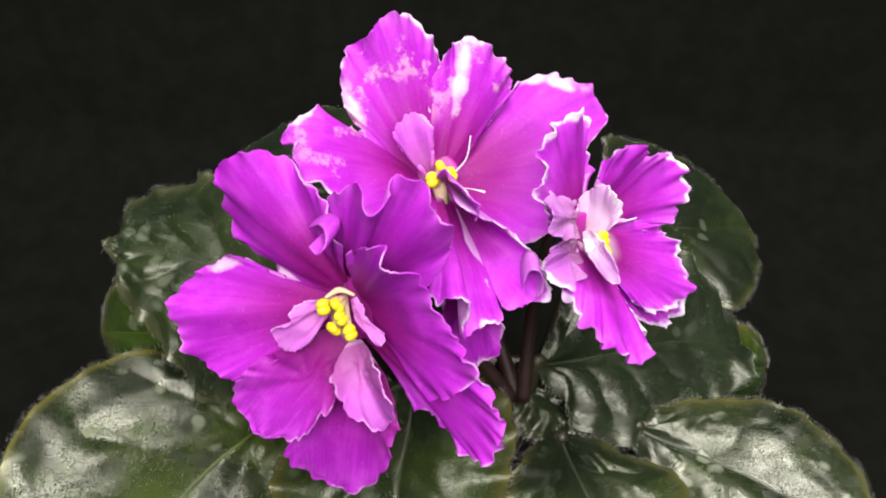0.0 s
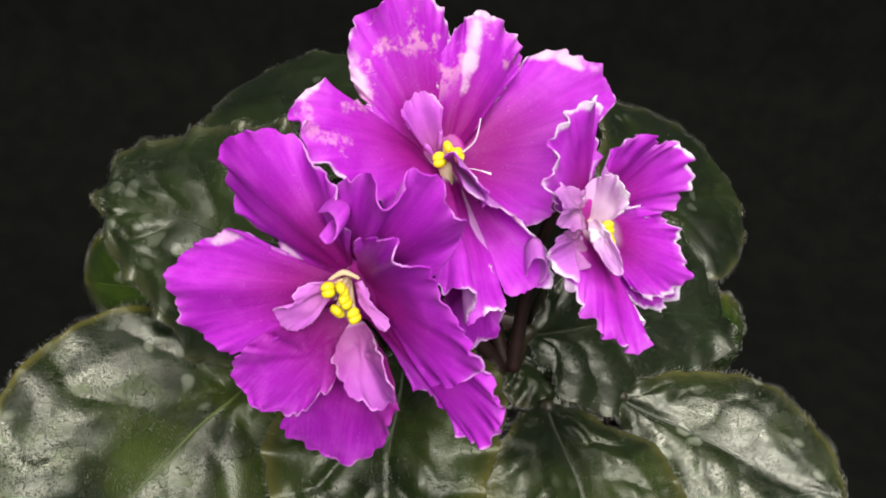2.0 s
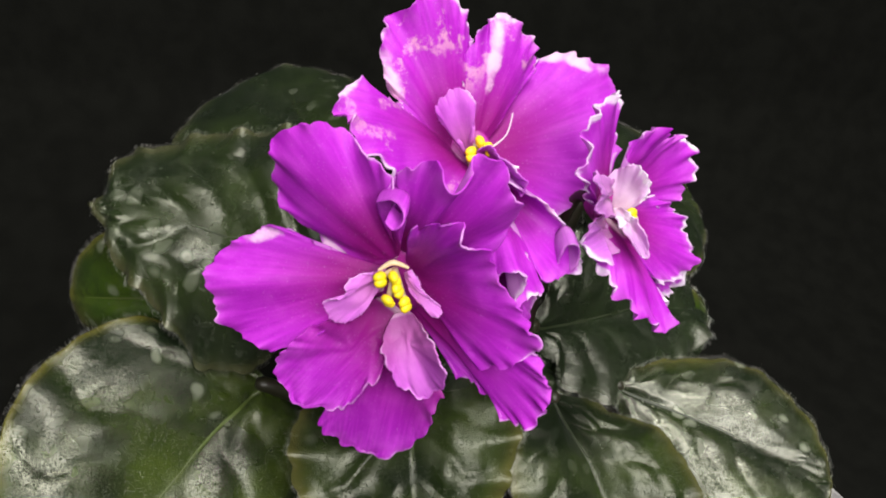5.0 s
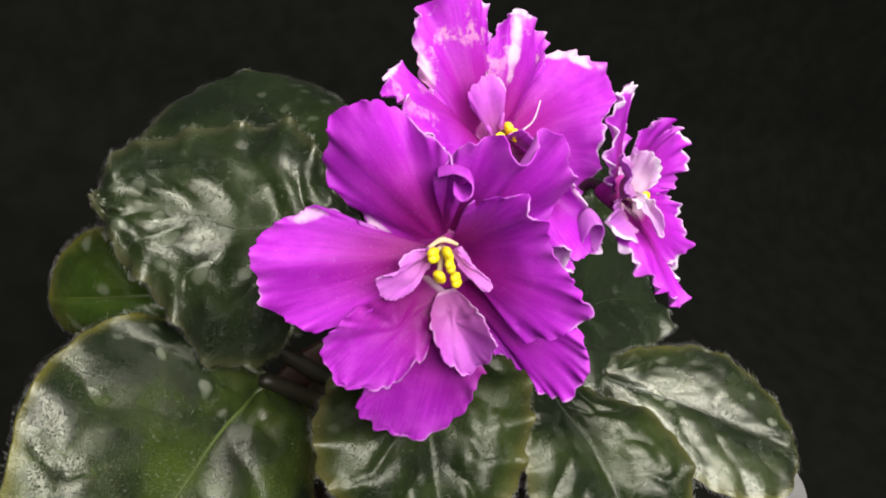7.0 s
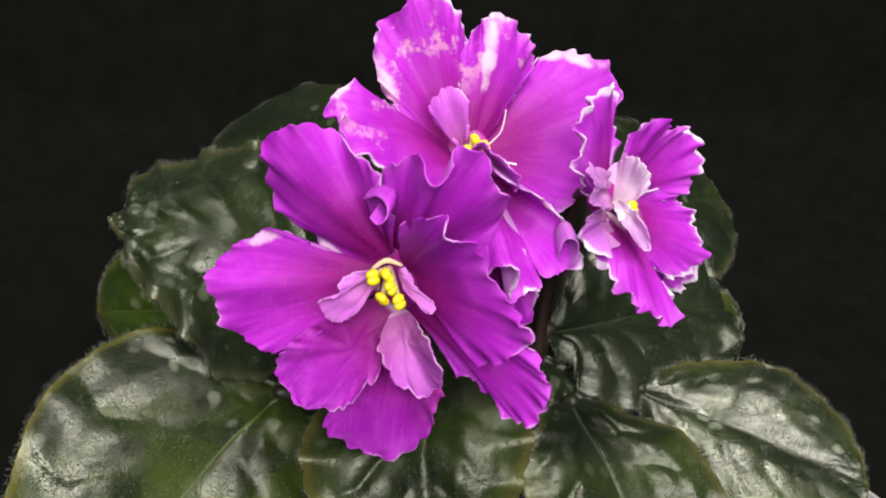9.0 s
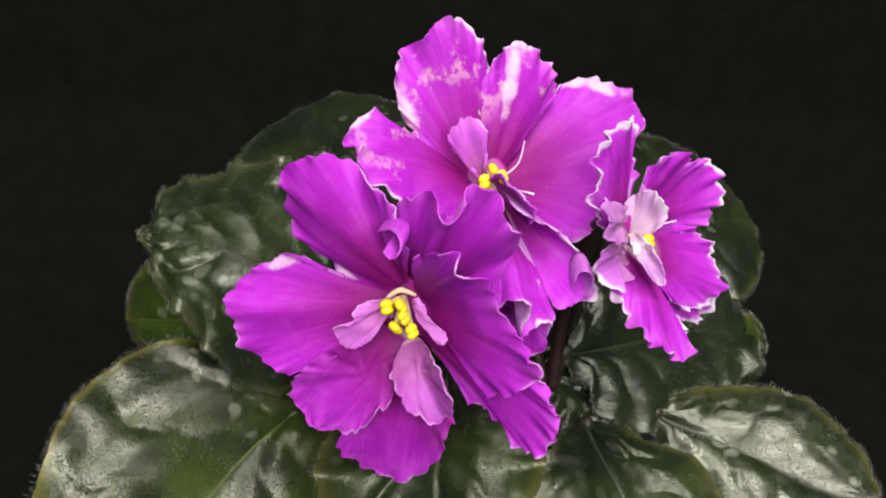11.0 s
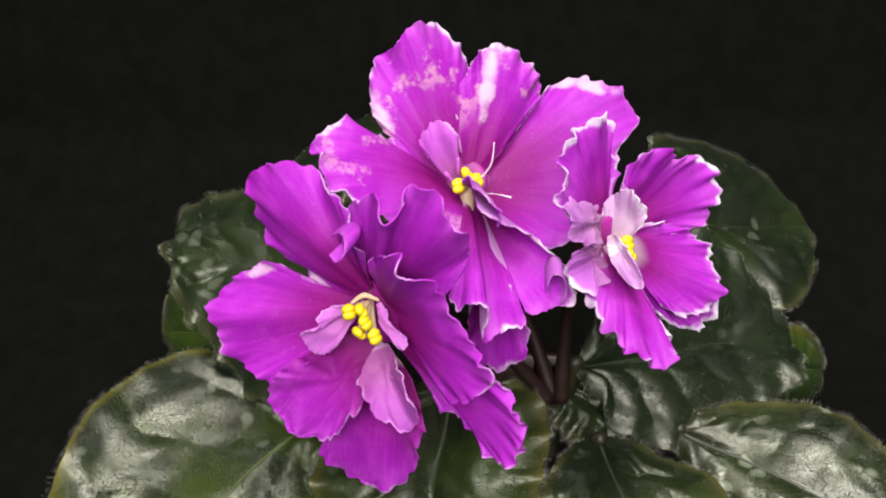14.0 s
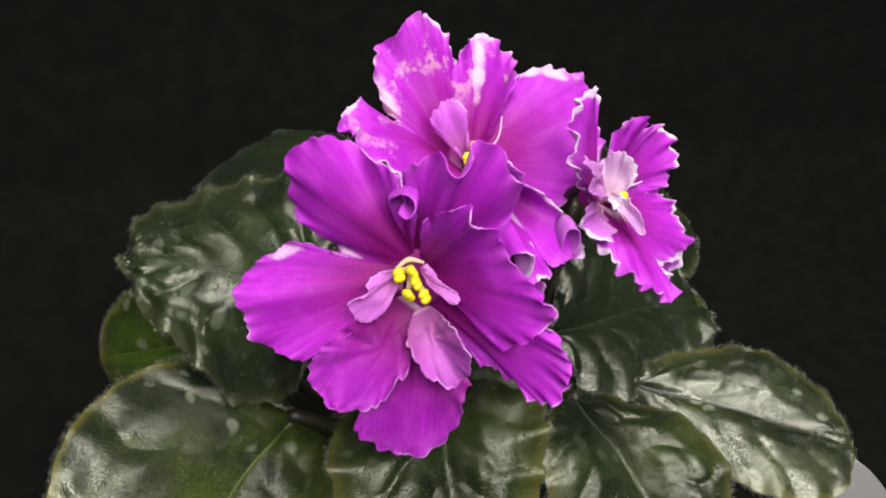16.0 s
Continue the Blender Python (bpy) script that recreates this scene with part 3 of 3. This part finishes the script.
def flower_of(plant, centre, face, root, label, wide=1.0):
    """The throat and stalk that carry a flower's petals."""
    c, f = Vector(centre), Vector(face).normalized()
    ob = part("flower", tube([c - f * 0.006, c - f * 0.003, c + f * 0.0002, c + f * 0.0008], [0.0012, 0.0030 * wide, 0.0046 * wide, 0.0030 * wide], 28), THROAT, plant, label)
    part("pedicel", tube([Vector(root), Vector(root) * 0.5 + (c - f * 0.012) * 0.5 + Vector((0.0, 0.004, 0.0)), c - f * 0.010, c - f * 0.004], [0.0019, 0.0015, 0.0013, 0.0014], 10), STALK, ob, "brownish flower stalk")
    return ob


def anther(flower, root, place, turn, size=0.00135):
    """A two-lobed yellow pollen sac on its cream filament."""
    a, b = Vector(root), Vector(place)
    part("filament", tube([a, a * 0.5 + b * 0.5 + Vector((0.0, 0.0, 0.0004)), b], [0.0008, 0.0006, 0.0006], 8), EYE_TISSUE, flower, "cream stamen filament")
    bm = bmesh.new()
    for side in (-0.45, 0.45):
        made = bmesh.ops.create_icosphere(bm, subdivisions=2, radius=size)["verts"]
        for v in made:
            v.co = Vector((v.co.x * 1.05, v.co.y * 0.8, v.co.z * 0.72)) + Vector((0, side * size * 0.9, 0))
            v.co += v.co.normalized() * 0.00012 * noise.noise(v.co * 900)
    m = pose(*place, 60, 0, turn)
    for v in bm.verts:
        v.co = m @ v.co
    return part("anther", bm, ANTHER, flower, "bright yellow pollen sac")



flower_front = flower_of(plant, (-0.0175, 0.1290, 0.2150), (-0.42, -0.86, 0.25), (0.0165, 0.1470, 0.1700), "large flower, magenta ruffled petals with thin pale rims", 1.45)
fan_petal(flower_front, (-0.0165, 0.1300, 0.2205), [(-0.0235, 0.1310, 0.2320), (-0.0205, 0.1305, 0.2370), (-0.0199, 0.1300, 0.2405), (-0.0148, 0.1275, 0.2450), (-0.0134, 0.1222, 0.2436), (-0.0115, 0.1204, 0.2434), (-0.0092, 0.1212, 0.2448), (-0.0082, 0.1242, 0.2480), (-0.0037, 0.1240, 0.2470), (-0.0016, 0.1212, 0.2430), (0.0021, 0.1236, 0.2381), (0.0006, 0.1258, 0.2300), (-0.0020, 0.1243, 0.2257), (-0.0070, 0.1250, 0.2210)], bend=.0020, ruffle=.0007, waves=7, rim=.3, eye=.012)
fan_petal(flower_front, (-0.0190, 0.1300, 0.2190), [(-0.0255, 0.1340, 0.2140), (-0.0327, 0.1364, 0.2181), (-0.0421, 0.1402, 0.2276), (-0.0412, 0.1407, 0.2340), (-0.0427, 0.1401, 0.2392), (-0.0364, 0.1395, 0.2436), (-0.0303, 0.1416, 0.2411), (-0.0220, 0.1328, 0.2382), (-0.0208, 0.1275, 0.2350), (-0.0180, 0.1275, 0.2310)], bend=.0010, ruffle=.0008, waves=7, rim=.3, eye=.012, blaze=(.86, .10, .16, .07))
fan_petal(flower_front, (-0.0205, 0.1285, 0.2155), [(-0.0325, 0.1360, 0.2172), (-0.0415, 0.1399, 0.2188), (-0.0514, 0.1388, 0.2139), (-0.0545, 0.1330, 0.2104), (-0.0528, 0.1313, 0.2050), (-0.0508, 0.1297, 0.2010), (-0.0430, 0.1250, 0.1995), (-0.0345, 0.1230, 0.2045)], bend=.0005, ruffle=.0006, waves=8, rim=.3, blaze=(.92, .24, .09, .06))
petal(flower_front, (-0.0174, 0.1260, 0.2071), (-0.0221, 0.1165, 0.1771), (-0.0090, 0.1140, 0.1955), (-0.0316, 0.1190, 0.1852), ruffle=.0008, waves=8, rim=.3)
petal(flower_front, (-0.0183, 0.1270, 0.2101), (-0.0356, 0.1185, 0.1906), (-0.0220, 0.1165, 0.2003), (-0.0407, 0.1210, 0.2018), ruffle=.0006, waves=7, rim=.3)
fan_petal(flower_front, (-0.0150, 0.1275, 0.2110), [(-0.0010, 0.1190, 0.2090), (0.0060, 0.1142, 0.2100), (0.0098, 0.1096, 0.2058), (0.0108, 0.1080, 0.1996), (0.0087, 0.1077, 0.1948), (0.0050, 0.1100, 0.1935), (0.0020, 0.1150, 0.1950), (-0.0062, 0.1195, 0.1990)], bend=-.001, ruffle=.0010, waves=9, rim=.3)
fan_petal(flower_front, (-0.0155, 0.1285, 0.2165), [(-0.0175, 0.1265, 0.2290), (-0.0154, 0.1240, 0.2328), (-0.0135, 0.1215, 0.2352), (-0.0103, 0.1180, 0.2378), (-0.0100, 0.1156, 0.2352), (-0.0057, 0.1170, 0.2330), (-0.0012, 0.1165, 0.2262), (0.0015, 0.1125, 0.2225), (0.0060, 0.1087, 0.2190), (0.0034, 0.1086, 0.2132), (-0.0030, 0.1130, 0.2060)], bend=.0005, ruffle=.0007, waves=7, rim=.3, eye=.012)
petal(flower_front, (-0.0171, 0.1250, 0.2099), (-0.0117, 0.1145, 0.1973), (-0.0102, 0.1125, 0.2078), (-0.0205, 0.1170, 0.2049), ruffle=.0008, waves=6, rim=.3, pale=.38)
fan_petal(flower_front, (-0.0207, 0.1272, 0.2182), [(-0.0235, 0.1262, 0.2196), (-0.0279, 0.1245, 0.2189), (-0.0288, 0.1232, 0.2158), (-0.0323, 0.1236, 0.2136), (-0.0292, 0.1223, 0.2094), (-0.0245, 0.1225, 0.2130)], bend=.0010, ruffle=.0004, waves=3, rim=.3, pale=.6, width=.0008)
fan_petal(flower_front, (-0.0172, 0.1262, 0.2185), [(-0.0160, 0.1258, 0.2205), (-0.0140, 0.1222, 0.2185), (-0.0106, 0.1188, 0.2162), (-0.0122, 0.1188, 0.2148), (-0.0150, 0.1218, 0.2162)], bend=.0008, ruffle=.0004, waves=3, rim=.3, pale=.6, width=.0006)

flower_back = flower_of(plant, (-0.0010, 0.1560, 0.2275), (-0.05, -0.75, 0.66), (0.0175, 0.1475, 0.1700), "flower of pinker magenta petals splashed with white")
fan_petal(flower_back, (-0.0035, 0.1565, 0.2275), [(-0.0150, 0.1595, 0.2335), (-0.0209, 0.1623, 0.2415), (-0.0202, 0.1655, 0.2470), (-0.0195, 0.1705, 0.2500), (-0.0150, 0.1705, 0.2522), (-0.0123, 0.1706, 0.2562), (-0.0067, 0.1750, 0.2540), (-0.0003, 0.1738, 0.2451), (-0.0040, 0.1685, 0.2400)], bend=.001, ruffle=.0010, waves=9, splash=.65, rim=.8, blaze=(.90, .17, .20, .08))
fan_petal(flower_back, (0.0020, 0.1570, 0.2260), [(0.0130, 0.1725, 0.2350), (0.0176, 0.1779, 0.2381), (0.0249, 0.1780, 0.2396), (0.0302, 0.1753, 0.2384), (0.0358, 0.1715, 0.2328), (0.0316, 0.1645, 0.2291), (0.0280, 0.1560, 0.2200), (0.0190, 0.1480, 0.2165), (0.0100, 0.1430, 0.2190)], bend=-.001, ruffle=.0008, waves=10, rim=.7, blaze=(.97, .20, .07, .10))
fan_petal(flower_back, (0.0000, 0.1565, 0.2280), [(-0.0020, 0.1640, 0.2345), (-0.0043, 0.1679, 0.2408), (-0.0008, 0.1695, 0.2450), (0.0025, 0.1713, 0.2498), (0.0069, 0.1740, 0.2498), (0.0114, 0.1733, 0.2466), (0.0148, 0.1731, 0.2396), (0.0102, 0.1680, 0.2335)], bend=.001, ruffle=.0010, waves=8, splash=.6, rim=.8, blaze=(.70, .48, .30, .06))
fan_petal(flower_back, (-0.0035, 0.1550, 0.2265), [(-0.0150, 0.1590, 0.2338), (-0.0239, 0.1600, 0.2392), (-0.0267, 0.1560, 0.2420), (-0.0306, 0.1493, 0.2424), (-0.0275, 0.1460, 0.2405), (-0.0282, 0.1428, 0.2410), (-0.0248, 0.1396, 0.2376), (-0.0185, 0.1370, 0.2330), (-0.0090, 0.1375, 0.2275), (0.0010, 0.1400, 0.2245)], bend=.0015, ruffle=.0012, waves=9, splash=.5, rim=.8)
petal(flower_back, (0.0026, 0.1400, 0.2139), (0.0068, 0.1290, 0.1996), (0.0118, 0.1310, 0.2067), (0.0006, 0.1270, 0.2068), ruffle=.001, waves=5)
fan_petal(flower_back, (0.0000, 0.1520, 0.2265), [(0.0050, 0.1350, 0.2195), (0.0105, 0.1300, 0.2155), (0.0110, 0.1256, 0.2140), (0.0068, 0.1222, 0.2160), (0.0033, 0.1197, 0.2158), (0.0046, 0.1200, 0.2203), (0.0042, 0.1205, 0.2240), (0.0008, 0.1210, 0.2240), (-0.0008, 0.1215, 0.2220), (-0.0025, 0.1240, 0.2235)], bend=.001, ruffle=.0004, waves=5, rim=.9, eye=.12)
fan_petal(flower_back, (0.0005, 0.1525, 0.2270), [(0.0030, 0.1385, 0.2322), (0.0056, 0.1380, 0.2308), (0.0125, 0.1380, 0.2265), (0.0190, 0.1380, 0.2192), (0.0214, 0.1336, 0.2142), (0.0172, 0.1312, 0.2140), (0.0131, 0.1293, 0.2141), (0.0105, 0.1309, 0.2156), (0.0080, 0.1330, 0.2185), (0.0045, 0.1358, 0.2180)], bend=.002, ruffle=.0006, waves=6, rim=.9, eye=.12, blaze=(.95, .22, .12, .16))
fan_petal(flower_back, (-0.0018, 0.1528, 0.2285), [(-0.0045, 0.1530, 0.2325), (-0.0094, 0.1542, 0.2362), (-0.0090, 0.1557, 0.2402), (-0.0052, 0.1550, 0.2428), (-0.0020, 0.1540, 0.2400), (-0.0026, 0.1532, 0.2350)], bend=.0016, ruffle=.0005, waves=4, rim=.5, pale=.3, width=.0005)
fan_petal(flower_back, (0.0005, 0.1510, 0.2268), [(-0.0012, 0.1495, 0.2312), (0.0002, 0.1465, 0.2348), (0.0026, 0.1411, 0.2350), (0.0065, 0.1384, 0.2324), (0.0058, 0.1378, 0.2290)], bend=-.0012, ruffle=.0004, waves=4, rim=.9, pale=.1)

flower_side = flower_of(plant, (0.0280, 0.1440, 0.2215), (0.45, -0.80, 0.40), (0.0190, 0.1465, 0.1700), "small magenta flower with broad white rims")
fan_petal(flower_side, (0.0268, 0.1450, 0.2220), [(0.0225, 0.1400, 0.2260), (0.0181, 0.1387, 0.2337), (0.0190, 0.1420, 0.2390), (0.0196, 0.1449, 0.2431), (0.0231, 0.1500, 0.2446), (0.0276, 0.1550, 0.2432), (0.0285, 0.1545, 0.2360), (0.0290, 0.1500, 0.2290)], bend=.0005, ruffle=.0010, waves=8, rim=1)
fan_petal(flower_side, (0.0300, 0.1460, 0.2220), [(0.0310, 0.1480, 0.2300), (0.0330, 0.1505, 0.2358), (0.0378, 0.1517, 0.2372), (0.0430, 0.1550, 0.2330), (0.0477, 0.1576, 0.2315), (0.0518, 0.1551, 0.2247), (0.0474, 0.1521, 0.2182), (0.0400, 0.1490, 0.2190)], bend=-.001, ruffle=.0010, waves=9, rim=1, eye=.3)
fan_petal(flower_side, (0.0302, 0.1440, 0.2195), [(0.0480, 0.1480, 0.2120), (0.0515, 0.1450, 0.2060), (0.0500, 0.1420, 0.1998), (0.0450, 0.1400, 0.2000), (0.0385, 0.1376, 0.2060), (0.0350, 0.1380, 0.2110)], bend=.000, ruffle=.0009, waves=8, rim=1, eye=.2)
fan_petal(flower_side, (0.0312, 0.1430, 0.2205), [(0.0360, 0.1475, 0.2222), (0.0420, 0.1496, 0.2203), (0.0490, 0.1485, 0.2156), (0.0505, 0.1450, 0.2110), (0.0522, 0.1418, 0.2085), (0.0480, 0.1400, 0.2050), (0.0430, 0.1375, 0.2060), (0.0385, 0.1374, 0.2095)], bend=-.001, ruffle=.0008, waves=9, rim=1, eye=.3)
fan_petal(flower_side, (0.0290, 0.1420, 0.2200), [(0.0255, 0.1370, 0.2195), (0.0229, 0.1315, 0.2178), (0.0255, 0.1260, 0.2155), (0.0292, 0.1216, 0.2137), (0.0335, 0.1200, 0.2110), (0.0370, 0.1213, 0.2082), (0.0405, 0.1237, 0.2080), (0.0365, 0.1300, 0.2108), (0.0345, 0.1360, 0.2150)], bend=.001, ruffle=.0010, waves=9, rim=1, eye=.2)
petal(flower_side, (0.0274, 0.1420, 0.2195), (0.0192, 0.1320, 0.2228), (0.0237, 0.1280, 0.2197), (0.0229, 0.1360, 0.2251), ruffle=.0018, waves=6, rim=1, pale=.25)
fan_petal(flower_side, (0.0285, 0.1425, 0.2212), [(0.0268, 0.1440, 0.2240), (0.0272, 0.1465, 0.2282), (0.0298, 0.1465, 0.2310), (0.0318, 0.1440, 0.2330), (0.0345, 0.1420, 0.2300), (0.0338, 0.1410, 0.2262)], bend=-.001, ruffle=.0007, waves=5, rim=1, pale=.7)
petal(flower_side, (0.0280, 0.1410, 0.2244), (0.0332, 0.1310, 0.2200), (0.0316, 0.1330, 0.2246), (0.0285, 0.1320, 0.2235), ruffle=.0012, waves=4, rim=1, pale=.55)
petal(flower_side, (0.0263, 0.1420, 0.2238), (0.0187, 0.1340, 0.2355), (0.0220, 0.1320, 0.2300), (0.0217, 0.1380, 0.2355), ruffle=.0017, waves=5, rim=1, pale=.3)
leaf(plant, (-0.0200, 0.1900, 0.1950), (-0.0382, 0.2630, 0.1845), [(-0.0400, 0.1900, 0.1870), (-0.0660, 0.2130, 0.1760), (-0.0720, 0.2317, 0.1735), (-0.0600, 0.2500, 0.1790)], [(-0.0090, 0.2000, 0.1930), (-0.0080, 0.2300, 0.1880), (-0.0190, 0.2550, 0.1850)], rails=True, quilt=.0006, teeth=.0004, spots=.2, olive=.2, bend=.002)
leaf(plant, (-0.0618, 0.1680, 0.1723), (-0.0935, 0.1800, 0.1609), (-0.0797, 0.1700, 0.1544), (-0.0789, 0.1850, 0.1796), quilt=.0002, teeth=.0003, hairs=500, young=1)
leaf(plant, (0.0716, 0.1750, 0.1538), (0.0955, 0.1870, 0.1393), (0.0857, 0.1900, 0.1542), (0.0878, 0.1770, 0.1333), quilt=.0001, teeth=.0003, hairs=500, young=1)
leaf(plant, (0.0368, 0.1780, 0.1960), (0.0957, 0.2215, 0.1640), [(0.0430, 0.2000, 0.2000), (0.0491, 0.2250, 0.1956), (0.0741, 0.2310, 0.1835), (0.0870, 0.2300, 0.1725)], [(0.0500, 0.1860, 0.1740), (0.0670, 0.1890, 0.1640), (0.0824, 0.1875, 0.1625), (0.0911, 0.2001, 0.1642)], rails=True, quilt=.0009, teeth=.0006, spots=.25, olive=.35, bend=.001)
leaf(plant, (-0.0240, 0.1560, 0.1960), (-0.0839, 0.1773, 0.1937), [(-0.0452, 0.1470, 0.1725), (-0.0552, 0.1480, 0.1673), (-0.0592, 0.1502, 0.1663), (-0.0651, 0.1556, 0.1741), (-0.0746, 0.1620, 0.1832), (-0.0771, 0.1642, 0.1863)], [(-0.0363, 0.1880, 0.2080), (-0.0440, 0.1920, 0.2059), (-0.0576, 0.1950, 0.2027), (-0.0700, 0.1915, 0.1990), (-0.0768, 0.1912, 0.1986)], rails=True, quilt=.0016, teeth=.0024, bend=.0035, spots=.25, olive=.25, gloss=.65)
leaf(plant, (0.0228, 0.1540, 0.1740), (0.0826, 0.1770, 0.1580), [(0.0380, 0.1800, 0.1850), (0.0560, 0.1960, 0.1830), (0.0629, 0.1970, 0.1785), (0.0690, 0.1930, 0.1756), (0.0742, 0.1859, 0.1694), (0.0799, 0.1841, 0.1617)], [(0.0340, 0.1450, 0.1605), (0.0480, 0.1440, 0.1555), (0.0600, 0.1500, 0.1545), (0.0750, 0.1609, 0.1571), (0.0813, 0.1670, 0.1593)], rails=True, quilt=.0008, teeth=.0014, spots=.1, olive=.0, bend=.001)
leaf(plant, (-0.0415, 0.1500, 0.1590), (-0.0860, 0.0930, 0.1520), [(-0.0410, 0.1560, 0.1530), (-0.0330, 0.1490, 0.1490), (-0.0314, 0.1400, 0.1465), (-0.0390, 0.1120, 0.1340), (-0.0640, 0.0900, 0.1350)], [(-0.0550, 0.1600, 0.1640), (-0.0710, 0.1612, 0.1715), (-0.0820, 0.1560, 0.1740), (-0.0889, 0.1475, 0.1745), (-0.0938, 0.1395, 0.1745), (-0.0975, 0.1270, 0.1710), (-0.0980, 0.1080, 0.1620)], rails=True, quilt=.0011, teeth=.0007, bend=-.0005, dome=.0006, gloss=.62, spots=.45)
leaf(plant, (0.0466, 0.1480, 0.1588), (0.0985, 0.1180, 0.1550), [(0.0500, 0.1360, 0.1540), (0.0600, 0.1200, 0.1520), (0.0760, 0.1080, 0.1500), (0.0900, 0.1080, 0.1510)], [(0.0525, 0.1510, 0.1612), (0.0600, 0.1535, 0.1617), (0.0700, 0.1548, 0.1612), (0.0843, 0.1489, 0.1646), (0.0958, 0.1364, 0.1609), (0.0985, 0.1270, 0.1580)], rails=True, quilt=.0006, teeth=.0006, bend=.002, dome=.0004, gloss=.95, spots=.7, olive=.62)
leaf(plant, (0.0150, 0.1560, 0.1710), (0.0395, 0.1505, 0.1535), [(0.0190, 0.1430, 0.1630), (0.0300, 0.1440, 0.1580)], [(0.0239, 0.1633, 0.1651), (0.0323, 0.1586, 0.1614), (0.0378, 0.1531, 0.1561)], rails=True, quilt=.001, teeth=.0012, olive=.2, spots=0, bend=.001)
leaf(plant, (0.0280, 0.1420, 0.1615), (0.0440, 0.1000, 0.1420), [(0.0226, 0.1390, 0.1634), (0.0160, 0.1290, 0.1640), (0.0125, 0.1180, 0.1620), (0.0180, 0.1060, 0.1500)], [(0.0330, 0.1418, 0.1622), (0.0393, 0.1383, 0.1626), (0.0475, 0.1345, 0.1615), (0.0538, 0.1300, 0.1620), (0.0587, 0.1150, 0.1600), (0.0560, 0.1050, 0.1500)], rails=True, quilt=.0012, teeth=.0008, bend=.003, spots=.08, olive=.5, gloss=.5)
leaf(plant, (-0.0070, 0.1500, 0.1740), (-0.0100, 0.1060, 0.1500), [(0.0106, 0.1456, 0.1760), (0.0155, 0.1367, 0.1740), (0.0138, 0.1233, 0.1690), (0.0060, 0.1100, 0.1560)], [(-0.0250, 0.1440, 0.1715), (-0.0340, 0.1350, 0.1690), (-0.0371, 0.1265, 0.1673), (-0.0340, 0.1150, 0.1600)], rails=True, quilt=.0013, teeth=.0016, bend=.003, spots=.15, olive=.6, gloss=.42)
lip(flower_front, ((-0.0239, 0.1275, 0.2352), (-0.0217, 0.1255, 0.2374), (-0.0199, 0.1215, 0.2382), (-0.0200, 0.1195, 0.2368), (-0.0216, 0.1195, 0.2352), (-0.0230, 0.1210, 0.2358)), (0.002, 0.006, -0.001), pale=0.05, rim=0.6)
lip(flower_back, ((0.0160, 0.1335, 0.2125), (0.0156, 0.1330, 0.2179), (0.0169, 0.1330, 0.2210), (0.0189, 0.1325, 0.2207), (0.0195, 0.1320, 0.2174), (0.0186, 0.1320, 0.2145)), (-0.0005, 0.005, 0.001), pale=0.3, rim=0.8)
for place, turn in zip(((-0.0221, 0.124, 0.2195), (-0.0195, 0.1235, 0.2203), (-0.0188, 0.1225, 0.2182), (-0.0204, 0.1225, 0.2154), (-0.0172, 0.1215, 0.2154)), (20, 100, 60, 130, 40)):
    anther(flower_front, (-0.0188, 0.1285, 0.2178), place, turn)
for place, turn in zip(((-0.0021, 0.15, 0.2304), (-0.0003, 0.151, 0.2326), (0.0017, 0.151, 0.231)), (20, 100, 60, 130, 40)):
    anther(flower_back, (0.0005, 0.1555, 0.2285), place, turn)
for place, turn in zip(((0.0312, 0.139, 0.2239), (0.0318, 0.138, 0.2219)), (20, 100, 60, 130, 40)):
    anther(flower_side, (0.0285, 0.1435, 0.2215), place, turn)
part("pistil", tube([(0.0018, 0.1520, 0.2303), (0.0046, 0.1510, 0.2347), (0.0054, 0.1520, 0.2394)], [0.00022, 0.00018, 0.00012], 8), STIGMA, flower_back, "pale thread-like pistil")
part("pistil", tube([(0.0024, 0.1520, 0.2272), (0.0058, 0.1510, 0.2275), (0.0085, 0.1500, 0.2274)], [0.00007, 0.00007, 0.00025], 8), STIGMA, flower_back, "pale thread-like pistil")

part("corolla_eye", tube([(-0.0222, 0.1270, 0.2190), (-0.0195, 0.1276, 0.2206), (-0.0165, 0.1264, 0.2203)], [0.0003, 0.0006, 0.0003], 12), EYE_TISSUE, flower_front, "cream eye of the flower")
part("corolla_eye", tube([(-0.0014, 0.1552, 0.2292), (-0.0006, 0.1515, 0.2272), (0.0002, 0.1478, 0.2248)], [0.0010, 0.0016, 0.0007], 14), EYE_TISSUE, flower_back, "cream eye of the flower")
